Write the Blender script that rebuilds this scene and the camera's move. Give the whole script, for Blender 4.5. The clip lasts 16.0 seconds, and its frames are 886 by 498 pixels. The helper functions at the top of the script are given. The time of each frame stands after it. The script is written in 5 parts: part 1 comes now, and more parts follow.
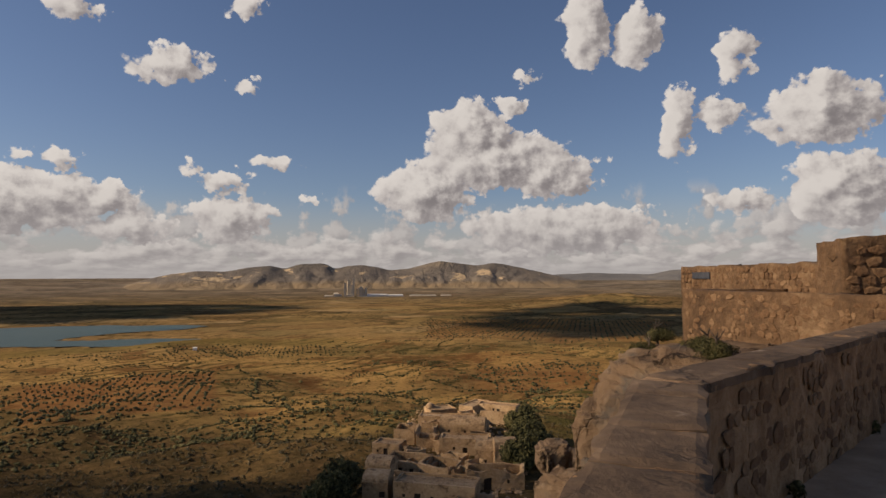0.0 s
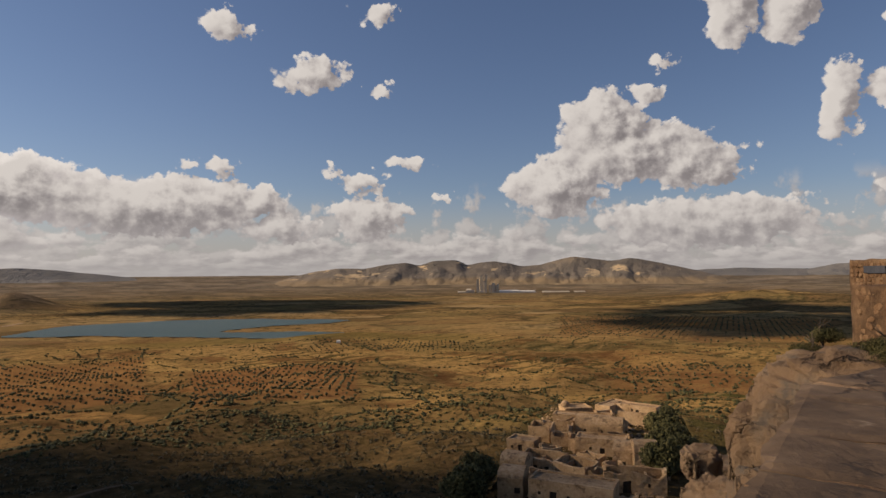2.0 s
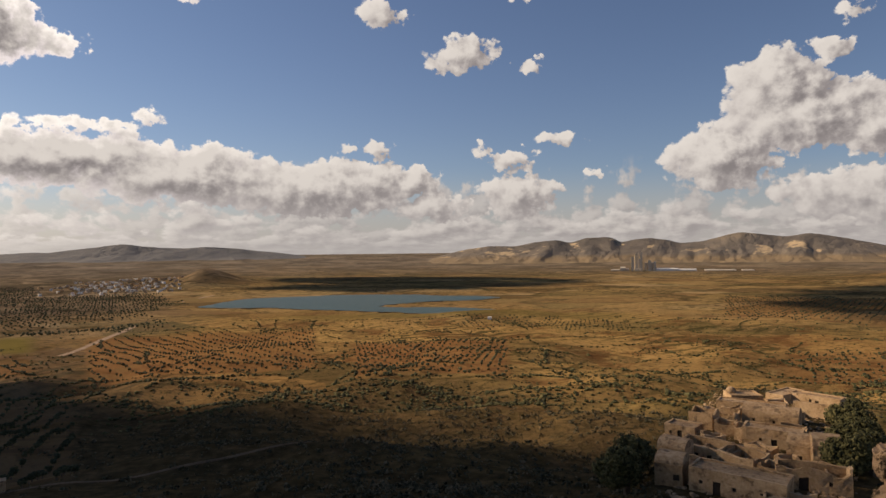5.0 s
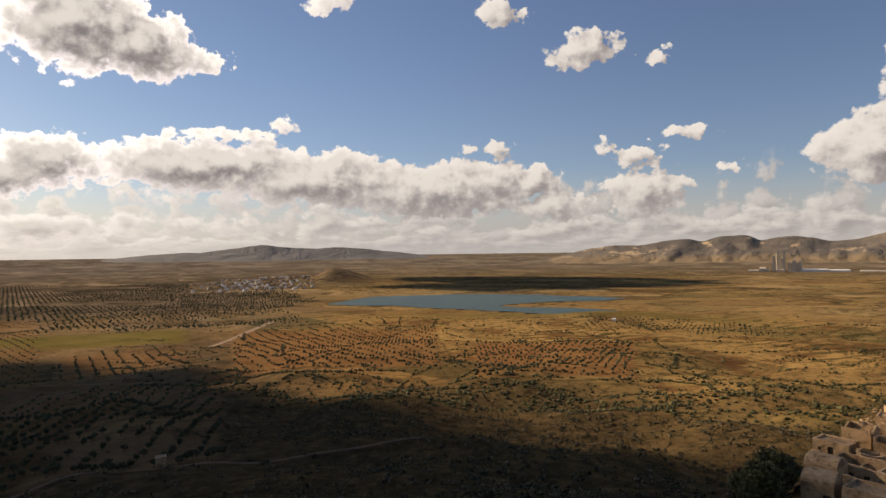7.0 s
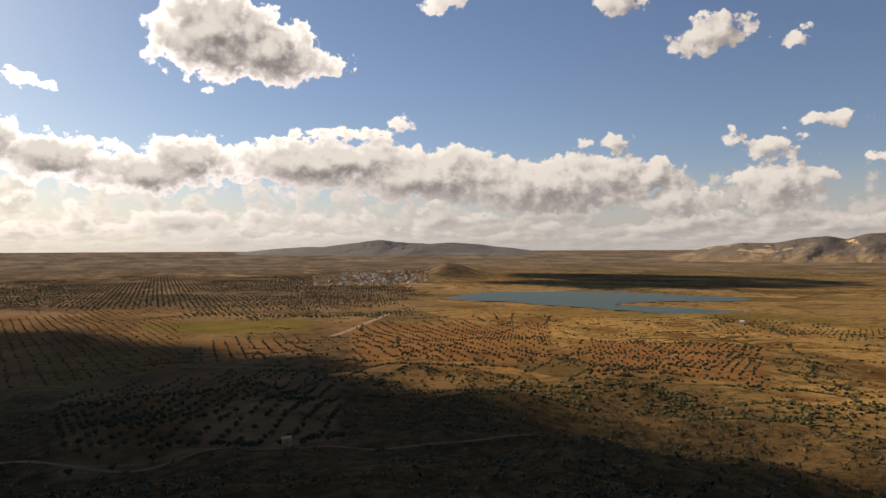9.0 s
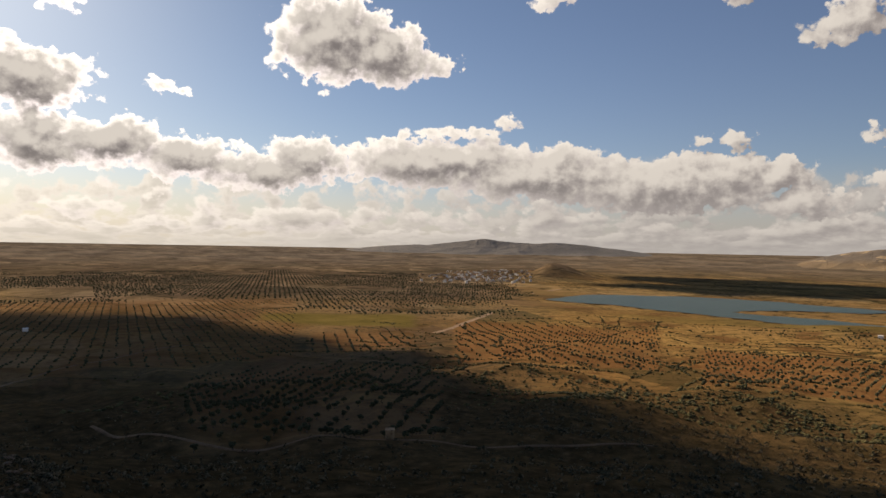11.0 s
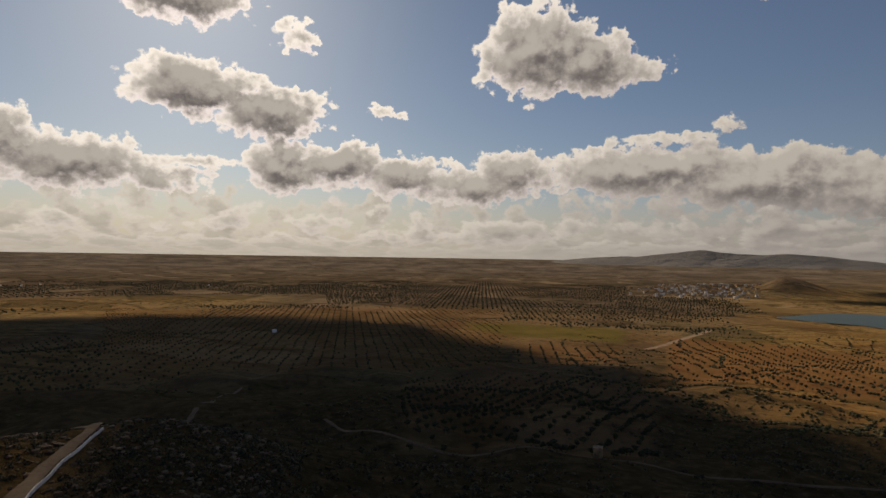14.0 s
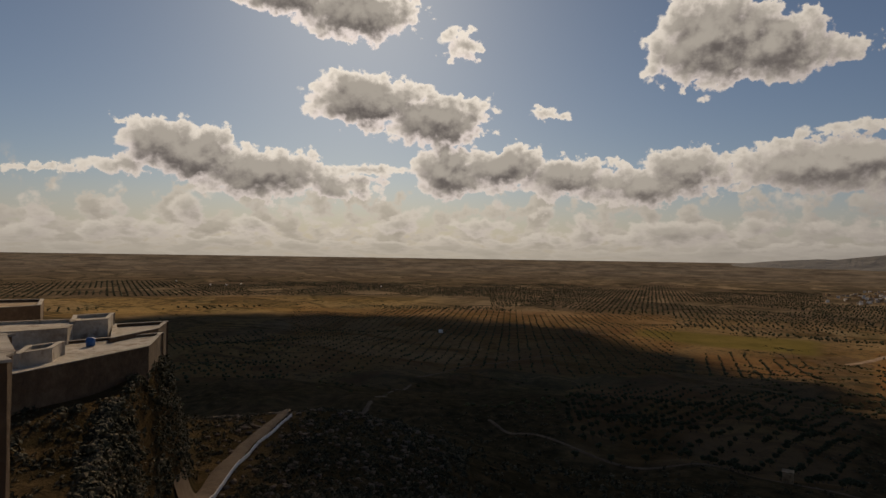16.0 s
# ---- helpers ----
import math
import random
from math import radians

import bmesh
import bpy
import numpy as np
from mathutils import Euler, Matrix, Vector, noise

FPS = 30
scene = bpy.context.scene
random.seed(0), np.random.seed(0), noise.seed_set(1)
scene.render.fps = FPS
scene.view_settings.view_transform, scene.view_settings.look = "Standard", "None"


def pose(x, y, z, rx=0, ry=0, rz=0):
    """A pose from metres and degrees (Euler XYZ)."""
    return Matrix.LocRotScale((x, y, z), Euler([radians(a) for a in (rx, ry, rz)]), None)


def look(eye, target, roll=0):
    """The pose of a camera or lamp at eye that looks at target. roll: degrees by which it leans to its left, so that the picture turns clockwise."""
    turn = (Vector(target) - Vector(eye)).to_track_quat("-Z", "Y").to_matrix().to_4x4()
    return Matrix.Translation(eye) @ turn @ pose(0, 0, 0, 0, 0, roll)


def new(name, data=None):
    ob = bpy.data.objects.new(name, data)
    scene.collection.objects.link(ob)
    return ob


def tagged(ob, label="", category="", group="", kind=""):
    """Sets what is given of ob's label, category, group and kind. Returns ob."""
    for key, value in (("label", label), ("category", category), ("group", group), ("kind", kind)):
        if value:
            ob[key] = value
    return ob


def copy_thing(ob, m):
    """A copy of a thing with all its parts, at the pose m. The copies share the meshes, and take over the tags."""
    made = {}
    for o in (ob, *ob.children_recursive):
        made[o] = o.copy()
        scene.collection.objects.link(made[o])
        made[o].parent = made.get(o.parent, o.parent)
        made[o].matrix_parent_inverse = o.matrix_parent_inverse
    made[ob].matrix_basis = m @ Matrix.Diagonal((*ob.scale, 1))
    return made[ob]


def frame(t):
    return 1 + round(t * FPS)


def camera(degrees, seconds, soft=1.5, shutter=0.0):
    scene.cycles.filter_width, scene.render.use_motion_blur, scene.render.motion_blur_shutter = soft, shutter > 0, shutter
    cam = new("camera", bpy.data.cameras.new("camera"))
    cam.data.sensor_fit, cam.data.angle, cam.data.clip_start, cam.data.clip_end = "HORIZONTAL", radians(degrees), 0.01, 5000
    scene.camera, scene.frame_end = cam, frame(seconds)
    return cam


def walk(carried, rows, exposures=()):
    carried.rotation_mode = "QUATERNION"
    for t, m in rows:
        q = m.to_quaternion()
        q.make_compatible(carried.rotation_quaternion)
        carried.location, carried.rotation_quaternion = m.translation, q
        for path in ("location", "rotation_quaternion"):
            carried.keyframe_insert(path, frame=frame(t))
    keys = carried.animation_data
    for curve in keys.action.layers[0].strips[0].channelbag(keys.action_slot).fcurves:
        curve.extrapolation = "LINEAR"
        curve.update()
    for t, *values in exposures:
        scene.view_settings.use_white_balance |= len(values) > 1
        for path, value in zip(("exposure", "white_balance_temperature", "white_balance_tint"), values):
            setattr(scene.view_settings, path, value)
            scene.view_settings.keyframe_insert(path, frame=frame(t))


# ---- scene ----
cam = camera(70.8, 16.0)
EXPOSURES = [(0.0, 0.1, 6450, 14), (4.0, 0.15, 6500, 14), (7.0, 0.38, 6650, 13), (9.2, 0.38, 6700, 13), (12.5, -0.08, 6800, 12), (14.5, -0.5, 6900, 12), (16.0, -0.65, 6950, 12)]
PATH = [
    (0.0, pose(0.000, 0.000, 112.0, 92.45, 0.19, -0.00)),
    (0.5, pose(-0.016, -0.000, 112.0, 92.84, 0.18, 2.97)),
    (1.0, pose(-0.036, -0.002, 112.0, 92.45, 0.17, 6.87)),
    (1.5, pose(-0.053, -0.005, 112.0, 92.16, 0.31, 10.14)),
    (2.0, pose(-0.063, -0.007, 112.0, 92.17, 0.51, 12.07)),
    (2.5, pose(-0.072, -0.009, 112.0, 91.91, 0.52, 13.81)),
    (3.0, pose(-0.085, -0.012, 112.0, 91.78, 0.63, 16.41)),
    (3.5, pose(-0.101, -0.017, 112.0, 91.35, 0.60, 19.61)),
    (4.0, pose(-0.111, -0.021, 112.0, 90.86, 0.56, 21.78)),
    (6.5, pose(-0.166, -0.050, 112.0, 90.24, 0.83, 33.61)),
    (7.0, pose(-0.180, -0.060, 112.0, 90.34, 0.74, 36.84)),
    (7.5, pose(-0.192, -0.069, 112.0, 89.87, 0.55, 39.79)),
    (8.0, pose(-0.202, -0.078, 112.0, 89.75, 0.70, 42.37)),
    (8.5, pose(-0.212, -0.088, 112.0, 90.10, 0.66, 44.93)),
    (9.0, pose(-0.220, -0.096, 112.0, 90.03, 0.23, 47.18)),
    (11.5, pose(-0.258, -0.147, 112.0, 89.99, -0.79, 59.24)),
    (12.0, pose(-0.265, -0.159, 112.0, 90.15, -0.38, 61.96)),
    (12.5, pose(-0.274, -0.177, 112.0, 90.29, -0.11, 65.79)),
    (13.0, pose(-0.282, -0.197, 112.0, 90.13, 0.09, 69.83)),
    (13.5, pose(-0.287, -0.211, 112.0, 90.48, -0.40, 72.81)),
    (14.0, pose(-0.290, -0.225, 112.0, 90.70, -0.87, 75.47)),
    (14.5, pose(-0.294, -0.240, 112.0, 91.52, -0.54, 78.52)),
    (15.0, pose(-0.298, -0.266, 112.0, 91.11, -0.66, 83.48)),
    (15.5, pose(-0.300, -0.286, 112.0, 91.44, -0.51, 87.40)),
    (16.0, pose(-0.300, -0.302, 112.0, 90.74, -0.87, 90.38)),
]
walk(cam, PATH, EXPOSURES)

# ---- world, sun, exposure ----
SUN_AZ, SUN_EL = 98.0, 26.5          # degrees to the left of +y, degrees up


def polar(az, r):
    a = radians(az)
    return -r * math.sin(a), r * math.cos(a)


sx, sy = polar(SUN_AZ, math.cos(radians(SUN_EL)))
SUN_DIR = Vector((sx, sy, math.sin(radians(SUN_EL))))
lamp = bpy.data.lights.new("sun", "SUN")
lamp.energy, lamp.angle, lamp.color = 5.0, radians(0.5), (1.0, 0.79, 0.54)
sun = new("sun", lamp)
sun.matrix_world = look(SUN_DIR * 400, (0, 0, 0))

# clouds of the sky: azimuth, elevation, half width, half height in degrees
CLOUDS = ("-2.6 13.0 3.7 2.9 -4.6 10.4 6.6 2.6 1.6 7.7 4.3 2.7 -9.6 9.3 4.2 1.9 -6.3 15.3 1.2 1.2 -11.7 8.6 2.4 1.5 "
          "-11.1 4.2 8.5 2.1 -13.3 21.4 2.1 3.2 -17.5 20.3 1.9 2.3 -25.4 17.8 1.5 2.2 -20.6 12.6 1.4 3.1 "
          "-31.4 12.8 4.2 2.6 -24.0 13.5 2.0 1.3 -25.6 6.2 2.3 1.2 -32.8 6.8 3.7 3.0 23.9 17.5 3.3 1.3 17.8 16.5 1.0 0.8 "
          "31.1 21.0 2.3 1.2 18.0 22.8 1.9 0.8 -7.7 17.5 1.0 0.7 32.3 6.4 4.5 1.8 26.7 4.3 3.7 1.3 18.8 5.1 3.5 1.9 "
          "19.3 8.3 1.9 1.0 15.0 10.1 1.7 0.5 34.2 9.5 1.1 0.5 31.2 9.7 1.2 0.8 12.0 6.7 1.0 0.5 22.5 9.2 0.9 0.7 "
          "69.0 7.9 4.1 1.9 59.1 7.8 7.5 2.1 48.2 6.6 8.4 2.5 38.0 5.8 8.8 2.6 29.2 6.4 3.1 1.5 "
          "46.5 21.7 2.0 0.9 55.9 10.4 3.7 0.6 51.2 11.3 1.5 0.5 67.0 18.2 5.6 3.8 62.5 17.0 4.5 2.6 57.8 16.4 2.4 0.9 "
          "98.6 21.3 5.8 2.2 104.5 22.5 5.0 2.0 88.8 19.0 2.1 1.2 97.5 14.0 4.7 2.0 91.2 12.4 4.0 1.9 112.0 8.4 3.1 2.1 106.6 7.1 5.3 1.8 "
          "100.1 6.3 3.6 1.2 90.1 7.8 2.6 2.1 85.0 8.2 3.9 1.6 79.3 7.3 3.9 1.5 72.6 6.5 5.1 1.4 55.6 7.9 8.4 1.9 "
          "81.2 12.8 1.6 0.5 97.4 7.9 2.1 0.7 114.7 9.1 3.0 1.8 118.0 7.2 2.2 0.7 118.5 10.9 0.6 0.3 "
          "123.2 6.5 1.8 0.3 150 14 9 4 190 9 14 5 230 16 9 4 265 10 12 4 300 16 8 4 165 35 9 6 40 38 8 5 -60 14 10 4")
CLOUDS = np.array(CLOUDS.split(), float).reshape(-1, 4)
CLOUDS[(CLOUDS[:, 0] > 70) & (CLOUDS[:, 0] < 128) & (CLOUDS[:, 1] < 16), 2:] *= (1.25, 1.18)
CLOUDS[CLOUDS[:, 0] > 180, 0] -= 360

world = bpy.data.worlds.new("sky")
scene.world = world
world.use_nodes = True


class Nodes:
    """Short writing for shader nodes: values may be sockets or numbers."""

    def __init__(self, tree):
        self.tree = tree

    def add(self, kind):
        return self.tree.nodes.new(kind)

    def put(self, socket, value):
        if isinstance(value, bpy.types.NodeSocket):
            self.tree.links.new(value, socket)
        elif value is not None:
            socket.default_value = value

    def math(self, op, a, b=None, c=None, clamp=False):
        n = self.add("ShaderNodeMath")
        n.operation, n.use_clamp = op, clamp
        for s, v in zip(n.inputs, (a, b, c)):
            self.put(s, v)
        return n.outputs[0]

    def vec(self, op, a, b=None, c=None, scale=None):
        n = self.add("ShaderNodeVectorMath")
        n.operation = op
        for s, v in zip(n.inputs, (a, b, c)):
            self.put(s, v)
        if scale is not None:
            self.put(n.inputs["Scale"], scale)
        return n.outputs["Value"] if op in ("LENGTH", "DOT_PRODUCT", "DISTANCE") else n.outputs[0]

    def xyz(self, x, y, z=0.0):
        n = self.add("ShaderNodeCombineXYZ")
        for s, v in zip(n.inputs, (x, y, z)):
            self.put(s, v)
        return n.outputs[0]

    def noise(self, vector, scale, detail=6.0, rough=0.55, lac=2.0, colour=False):
        n = self.add("ShaderNodeTexNoise")
        for k, v in (("Vector", vector), ("Scale", scale), ("Detail", detail), ("Roughness", rough), ("Lacunarity", lac)):
            self.put(n.inputs[k], v)
        return n.outputs["Color" if colour else "Fac"]

    def step(self, v, lo, hi, a=0.0, b=1.0, smooth=True):
        n = self.add("ShaderNodeMapRange")
        n.interpolation_type = "SMOOTHSTEP" if smooth else "LINEAR"
        for s, x in zip(n.inputs[:5], (v, lo, hi, a, b)):
            self.put(s, x)
        return n.outputs[0]

    def mix(self, f, a, b, how="MIX"):
        n = self.add("ShaderNodeMix")
        n.data_type, n.blend_type = "RGBA", how
        self.put(n.inputs[0], f)
        for s, v in ((n.inputs[6], a), (n.inputs[7], b)):
            self.put(s, (*v, 1.0) if isinstance(v, tuple) and len(v) == 3 else v)
        return n.outputs[2]

    def ramp(self, f, stops):
        n = self.add("ShaderNodeValToRGB")
        el = n.color_ramp.elements
        while len(el) < len(stops):
            el.new(0.5)
        for e, (p, c) in zip(el, stops):
            e.position, e.color = p, (*c, 1.0)
        self.put(n.inputs[0], f)
        return n.outputs[0]


def cloud_field():
    """A node group: the thickness of cloud at a place (azimuth, elevation)."""
    tree = bpy.data.node_groups.new("cloud_field", "ShaderNodeTree")
    tree.interface.new_socket("Place", in_out="INPUT", socket_type="NodeSocketVector")
    tree.interface.new_socket("Thickness", in_out="OUTPUT", socket_type="NodeSocketFloat")
    g = Nodes(tree)
    place = g.add("NodeGroupInput").outputs[0]
    wob = g.vec("MULTIPLY_ADD", g.noise(place, 0.30, 2.0, 0.6, colour=True), (3.0, 2.0, 0.0), (-1.5, -1.0, 0.0))
    rip = g.vec("MULTIPLY_ADD", g.noise(place, 1.1, 4.0, 0.6, colour=True), (1.5, 1.5, 0.0), (-0.75, -0.75, 0.0))
    p = g.vec("ADD", g.vec("ADD", place, wob), rip)
    total = None
    for az, el, w, h in CLOUDS:
        q = g.vec("MULTIPLY_ADD", p, (1 / w, 1 / h, 0.0), (-az / w, -el / h, 0.0))
        k = min(h, w, 2.8)
        d = g.math("MULTIPLY_ADD", g.vec("LENGTH", q), -k / 2.0 - 0.25, k / 2.0 + (0.18 if k > 1.5 else 0.07))
        total = d if total is None else g.math("MAXIMUM", total, d)
    fine = g.noise(place, 0.55, 7.0, 0.54)
    puff = g.add("ShaderNodeTexVoronoi")
    puff.normalize = True
    g.put(puff.inputs["Vector"], g.vec("ADD", g.vec("MULTIPLY", place, (1.0, 1.25, 0.0)), g.vec("SCALE", g.noise(place, 1.2, 3.0, 0.55, colour=True), scale=0.7)))
    for key, value in (("Scale", 0.85), ("Detail", 2.0), ("Roughness", 0.42), ("Lacunarity", 2.2)):
        puff.inputs[key].default_value = value
    body = g.math("MULTIPLY_ADD", g.math("SUBTRACT", fine, 0.5), 1.5, total)
    body = g.math("MULTIPLY_ADD", g.math("SUBTRACT", 0.45, puff.outputs["Distance"]), 1.25, body)
    out = g.add("NodeGroupOutput")
    g.put(out.inputs[0], body)
    return tree


def build_sky():
    g = Nodes(world.node_tree)
    world.node_tree.nodes.clear()
    sky = g.add("ShaderNodeTexSky")
    sky.sky_type, sky.sun_disc, sky.sun_elevation, sky.sun_rotation = "NISHITA", False, radians(SUN_EL), radians(-SUN_AZ)
    sky.altitude, sky.air_density, sky.dust_density, sky.ozone_density = 200.0, 1.0, 0.6, 3.0
    sep = g.add("ShaderNodeSeparateXYZ")
    g.put(sep.inputs[0], g.add("ShaderNodeTexCoord").outputs["Generated"])
    x, y, z = sep.outputs
    az = g.math("DEGREES", g.math("ARCTAN2", g.math("MULTIPLY", x, -1.0), y))
    el = g.math("DEGREES", g.math("ARCSINE", z))
    place = g.xyz(az, el)
    group = cloud_field()

    def field(p):
        n = g.add("ShaderNodeGroup")
        n.node_tree = group
        g.put(n.inputs[0], p)
        return n.outputs[0]

    thick = field(place)
    to_sun = g.vec("SUBTRACT", (SUN_AZ, SUN_EL + 12.0, 0.0), place)
    away = g.vec("LENGTH", to_sun)
    near = g.step(away, 12.0, 75.0, 1.0, 0.0)                   # 1 towards the sun
    ahead = g.vec("ADD", place, g.vec("SCALE", g.vec("NORMALIZE", g.vec("MULTIPLY", to_sun, (0.4, 1.0, 0.0))), scale=1.0))
    slope = g.math("SUBTRACT", thick, field(ahead))

    def shine(lit, core):
        """Side-lit clouds by slope; against the sun, thin edges glow and cores are grey."""
        side = g.math("MULTIPLY_ADD", lit, 0.41, 0.26)
        side = g.math("SUBTRACT", side, g.math("MULTIPLY", core, 0.05))
        back = g.math("SUBTRACT", 1.44, g.math("MULTIPLY", core, g.math("MULTIPLY_ADD", lit, -0.42, 1.26)))
        both = g.math("ADD", g.math("MULTIPLY", side, g.math("SUBTRACT", 1.0, near)), g.math("MULTIPLY", back, near))
        tone = g.ramp(lit, [(0.0, (0.97, 0.88, 0.85)), (0.6, (1.0, 0.925, 0.845)), (1.0, (1.0, 0.935, 0.84))])
        return g.vec("SCALE", tone, scale=g.math("MULTIPLY", both, CLOUD_LIGHT))

    pale = g.vec("SCALE", g.mix(near, (1.0, 0.94, 0.88), (1.0, 0.90, 0.70)), scale=g.math("MULTIPLY_ADD", near, 0.42, 0.36))
    tint = g.mix(near, (1.08, 1.0, 1.02), (0.76, 0.83, 0.86))
    colour = g.vec("SCALE", g.vec("MULTIPLY", sky.outputs[0], tint), scale=SKY_LIGHT)
    colour = g.mix(g.step(el, 0.0, 8.0, 0.85, 0.0), colour, pale)
    billow = g.noise(place, 1.3, 6.0, 0.62)
    # ranks of far cumulus that crowd together towards the horizon
    deep = g.math("MULTIPLY", g.math("LOGARITHM", g.math("ADD", g.math("MAXIMUM", el, 0.0), 0.8), math.e), 3.4)
    for k, (size, lo, hi, veil) in enumerate(((0.60, 0.42, 0.50, 0.62), (0.42, 0.45, 0.60, 0.34))):
        rank = g.xyz(g.math("MULTIPLY_ADD", az, 0.62, 31.0 * k), g.math("ADD", deep, 7.0 * k))
        heap = g.noise(rank, size, 6.0, 0.54)
        over = g.noise(g.vec("ADD", rank, (0.35, 0.55, 0.0)), size, 6.0, 0.54)
        limit = g.step(el, 1.0, 8.5, lo, hi + 0.10)
        body = g.math("SUBTRACT", heap, limit)
        lit = g.step(g.math("SUBTRACT", heap, over), -0.16, 0.16)
        cloud = g.mix(veil, shine(lit, g.step(body, 0.02, 0.20)), pale)
        colour = g.mix(g.math("MULTIPLY", g.step(body, -0.015, 0.075), g.step(el, 8.5, 6.0, 0.0, 0.9)), colour, cloud)
    colour = g.mix(g.step(el, 0.0, 2.2, 0.75, 0.0), colour, pale)
    lit = g.step(g.math("MULTIPLY_ADD", g.math("SUBTRACT", billow, 0.5), 0.5, slope), -0.80, 0.72)
    cloud = shine(lit, g.step(thick, 0.04, 0.80))
    cloud = g.mix(g.step(el, 0.0, 8.0, 0.5, 0.0), cloud, pale)
    colour = g.mix(g.step(thick, -0.03, 0.17), colour, cloud)
    bg = g.add("ShaderNodeBackground")
    g.put(bg.inputs[0], colour)
    bg.inputs[1].default_value = 1.0
    g.put(g.add("ShaderNodeOutputWorld").inputs[0], bg.outputs[0])


CLOUD_LIGHT, SKY_LIGHT = 0.97, 0.068
build_sky()
world.cycles.sampling_method = "MANUAL"
world.cycles.sample_map_resolution = 512

# ---- materials ----


def material(name, stops, scale=1.0, detail=6.0, rough=0.9, bump=0.3, bump_scale=None, patch=None, island=0.0, random_tone=0.0,
             metallic=0.0, stretch=(1, 1, 1), generated=False, cracks=0.0, low=None):
    """Two scales of noise over a colour ramp, with relief."""
    m = bpy.data.materials.new(name)
    m.use_nodes = True
    g = Nodes(m.node_tree)
    bsdf = m.node_tree.nodes["Principled BSDF"]
    place = g.add("ShaderNodeTexCoord").outputs["Object"] if generated else g.add("ShaderNodeNewGeometry").outputs["Position"]
    place = g.vec("MULTIPLY", place, tuple(float(s) for s in stretch))
    big = g.noise(place, scale * 0.13, 4.0, 0.6)
    small = g.noise(place, scale, detail, 0.6)
    f = g.math("ADD", g.math("MULTIPLY", big, 0.55), g.math("MULTIPLY", small, 0.45))
    f = g.step(f, 0.32, 0.68, smooth=False)
    if island:
        f = g.math("ADD", f, g.math("MULTIPLY_ADD", g.add("ShaderNodeNewGeometry").outputs["Random Per Island"], island, -island / 2))
    if random_tone:
        f = g.math("ADD", f, g.math("MULTIPLY_ADD", g.add("ShaderNodeObjectInfo").outputs["Random"], random_tone, -random_tone / 2))
    colour = g.ramp(f, stops)
    if patch:
        tone, size, lo, hi = patch
        colour = g.mix(g.step(g.noise(place, size, 5.0, 0.65), lo, hi), colour, tone)
    if low:
        # dry grass on the apron at the foot
        tone, z0, z1 = low
        level = g.add("ShaderNodeSeparateXYZ")
        g.put(level.inputs[0], place)
        climb = g.math("MULTIPLY_ADD", g.noise(place, scale, 4.0), 60.0, level.outputs[2])
        colour = g.mix(g.step(climb, z0 + 30.0, z1 + 30.0, 0.8, 0.0), colour, tone)
    line = None
    if cracks:
        v = g.add("ShaderNodeTexVoronoi")
        v.feature = "DISTANCE_TO_EDGE"
        g.put(v.inputs["Vector"], g.vec("ADD", place, g.vec("SCALE", g.noise(place, cracks * 1.5, 5.0, 0.7, colour=True), scale=0.9 / cracks)))
        v.inputs["Scale"].default_value = cracks
        line = g.math("MULTIPLY", g.step(v.outputs["Distance"], 0.045, 0.0), g.step(g.noise(place, cracks * 0.8, 3.0), 0.42, 0.58))
        colour = g.mix(g.math("MULTIPLY", line, 0.8), colour, (0.035, 0.024, 0.016))
    g.put(bsdf.inputs["Base Color"], colour)
    bsdf.inputs["Roughness"].default_value = rough
    bsdf.inputs["Metallic"].default_value = metallic
    bsdf.inputs["Specular IOR Level"].default_value = 0.25
    if bump:
        b = g.add("ShaderNodeBump")
        b.inputs["Strength"].default_value = bump
        b.inputs["Distance"].default_value = 0.6 / (bump_scale or scale)
        relief = g.noise(place, bump_scale or scale * 2, 8.0, 0.65)
        if line is not None:
            relief = g.math("SUBTRACT", relief, g.math("MULTIPLY", line, 0.6))
        g.put(b.inputs["Height"], relief)
        g.put(bsdf.inputs["Normal"], b.outputs[0])
    return m


M_STONE = material("golden_stone", [(0.0, (0.085, 0.048, 0.026)), (0.5, (0.17, 0.098, 0.050)), (1.0, (0.27, 0.172, 0.095))], 7.0, detail=10, bump=1.0, bump_scale=14,
                   random_tone=0.6)
# Darker version of lime_mortar: half-shade on the upper walls put into the colour.
M_DIMWALL = material("dimmed_rubble_mortar", [(0.0, (0.060, 0.036, 0.020)), (0.5, (0.15, 0.090, 0.048)), (1.0, (0.27, 0.178, 0.10))], 6.0, detail=11, bump=1.0, bump_scale=9)
M_MORTAR = material("lime_mortar", [(0.0, (0.10, 0.056, 0.028)), (0.5, (0.27, 0.165, 0.085)), (1.0, (0.46, 0.31, 0.18))], 7.0, detail=11, bump=1.0, bump_scale=9)
M_COPING = material("weathered_coping", [(0.0, (0.052, 0.035, 0.023)), (0.5, (0.120, 0.081, 0.051)), (1.0, (0.215, 0.150, 0.097))], 7.0, detail=11, bump=0.45, bump_scale=16, cracks=1.1,
                    patch=((0.36, 0.28, 0.20), 3.0, 0.60, 0.72))
M_ROCK = material("limestone_rock", [(0.0, (0.10, 0.064, 0.038)), (0.45, (0.20, 0.132, 0.078)), (1.0, (0.34, 0.245, 0.155))], 1.6, detail=10, bump=1.0, bump_scale=4, cracks=1.1,
                  patch=((0.10, 0.085, 0.07), 0.8, 0.50, 0.68))
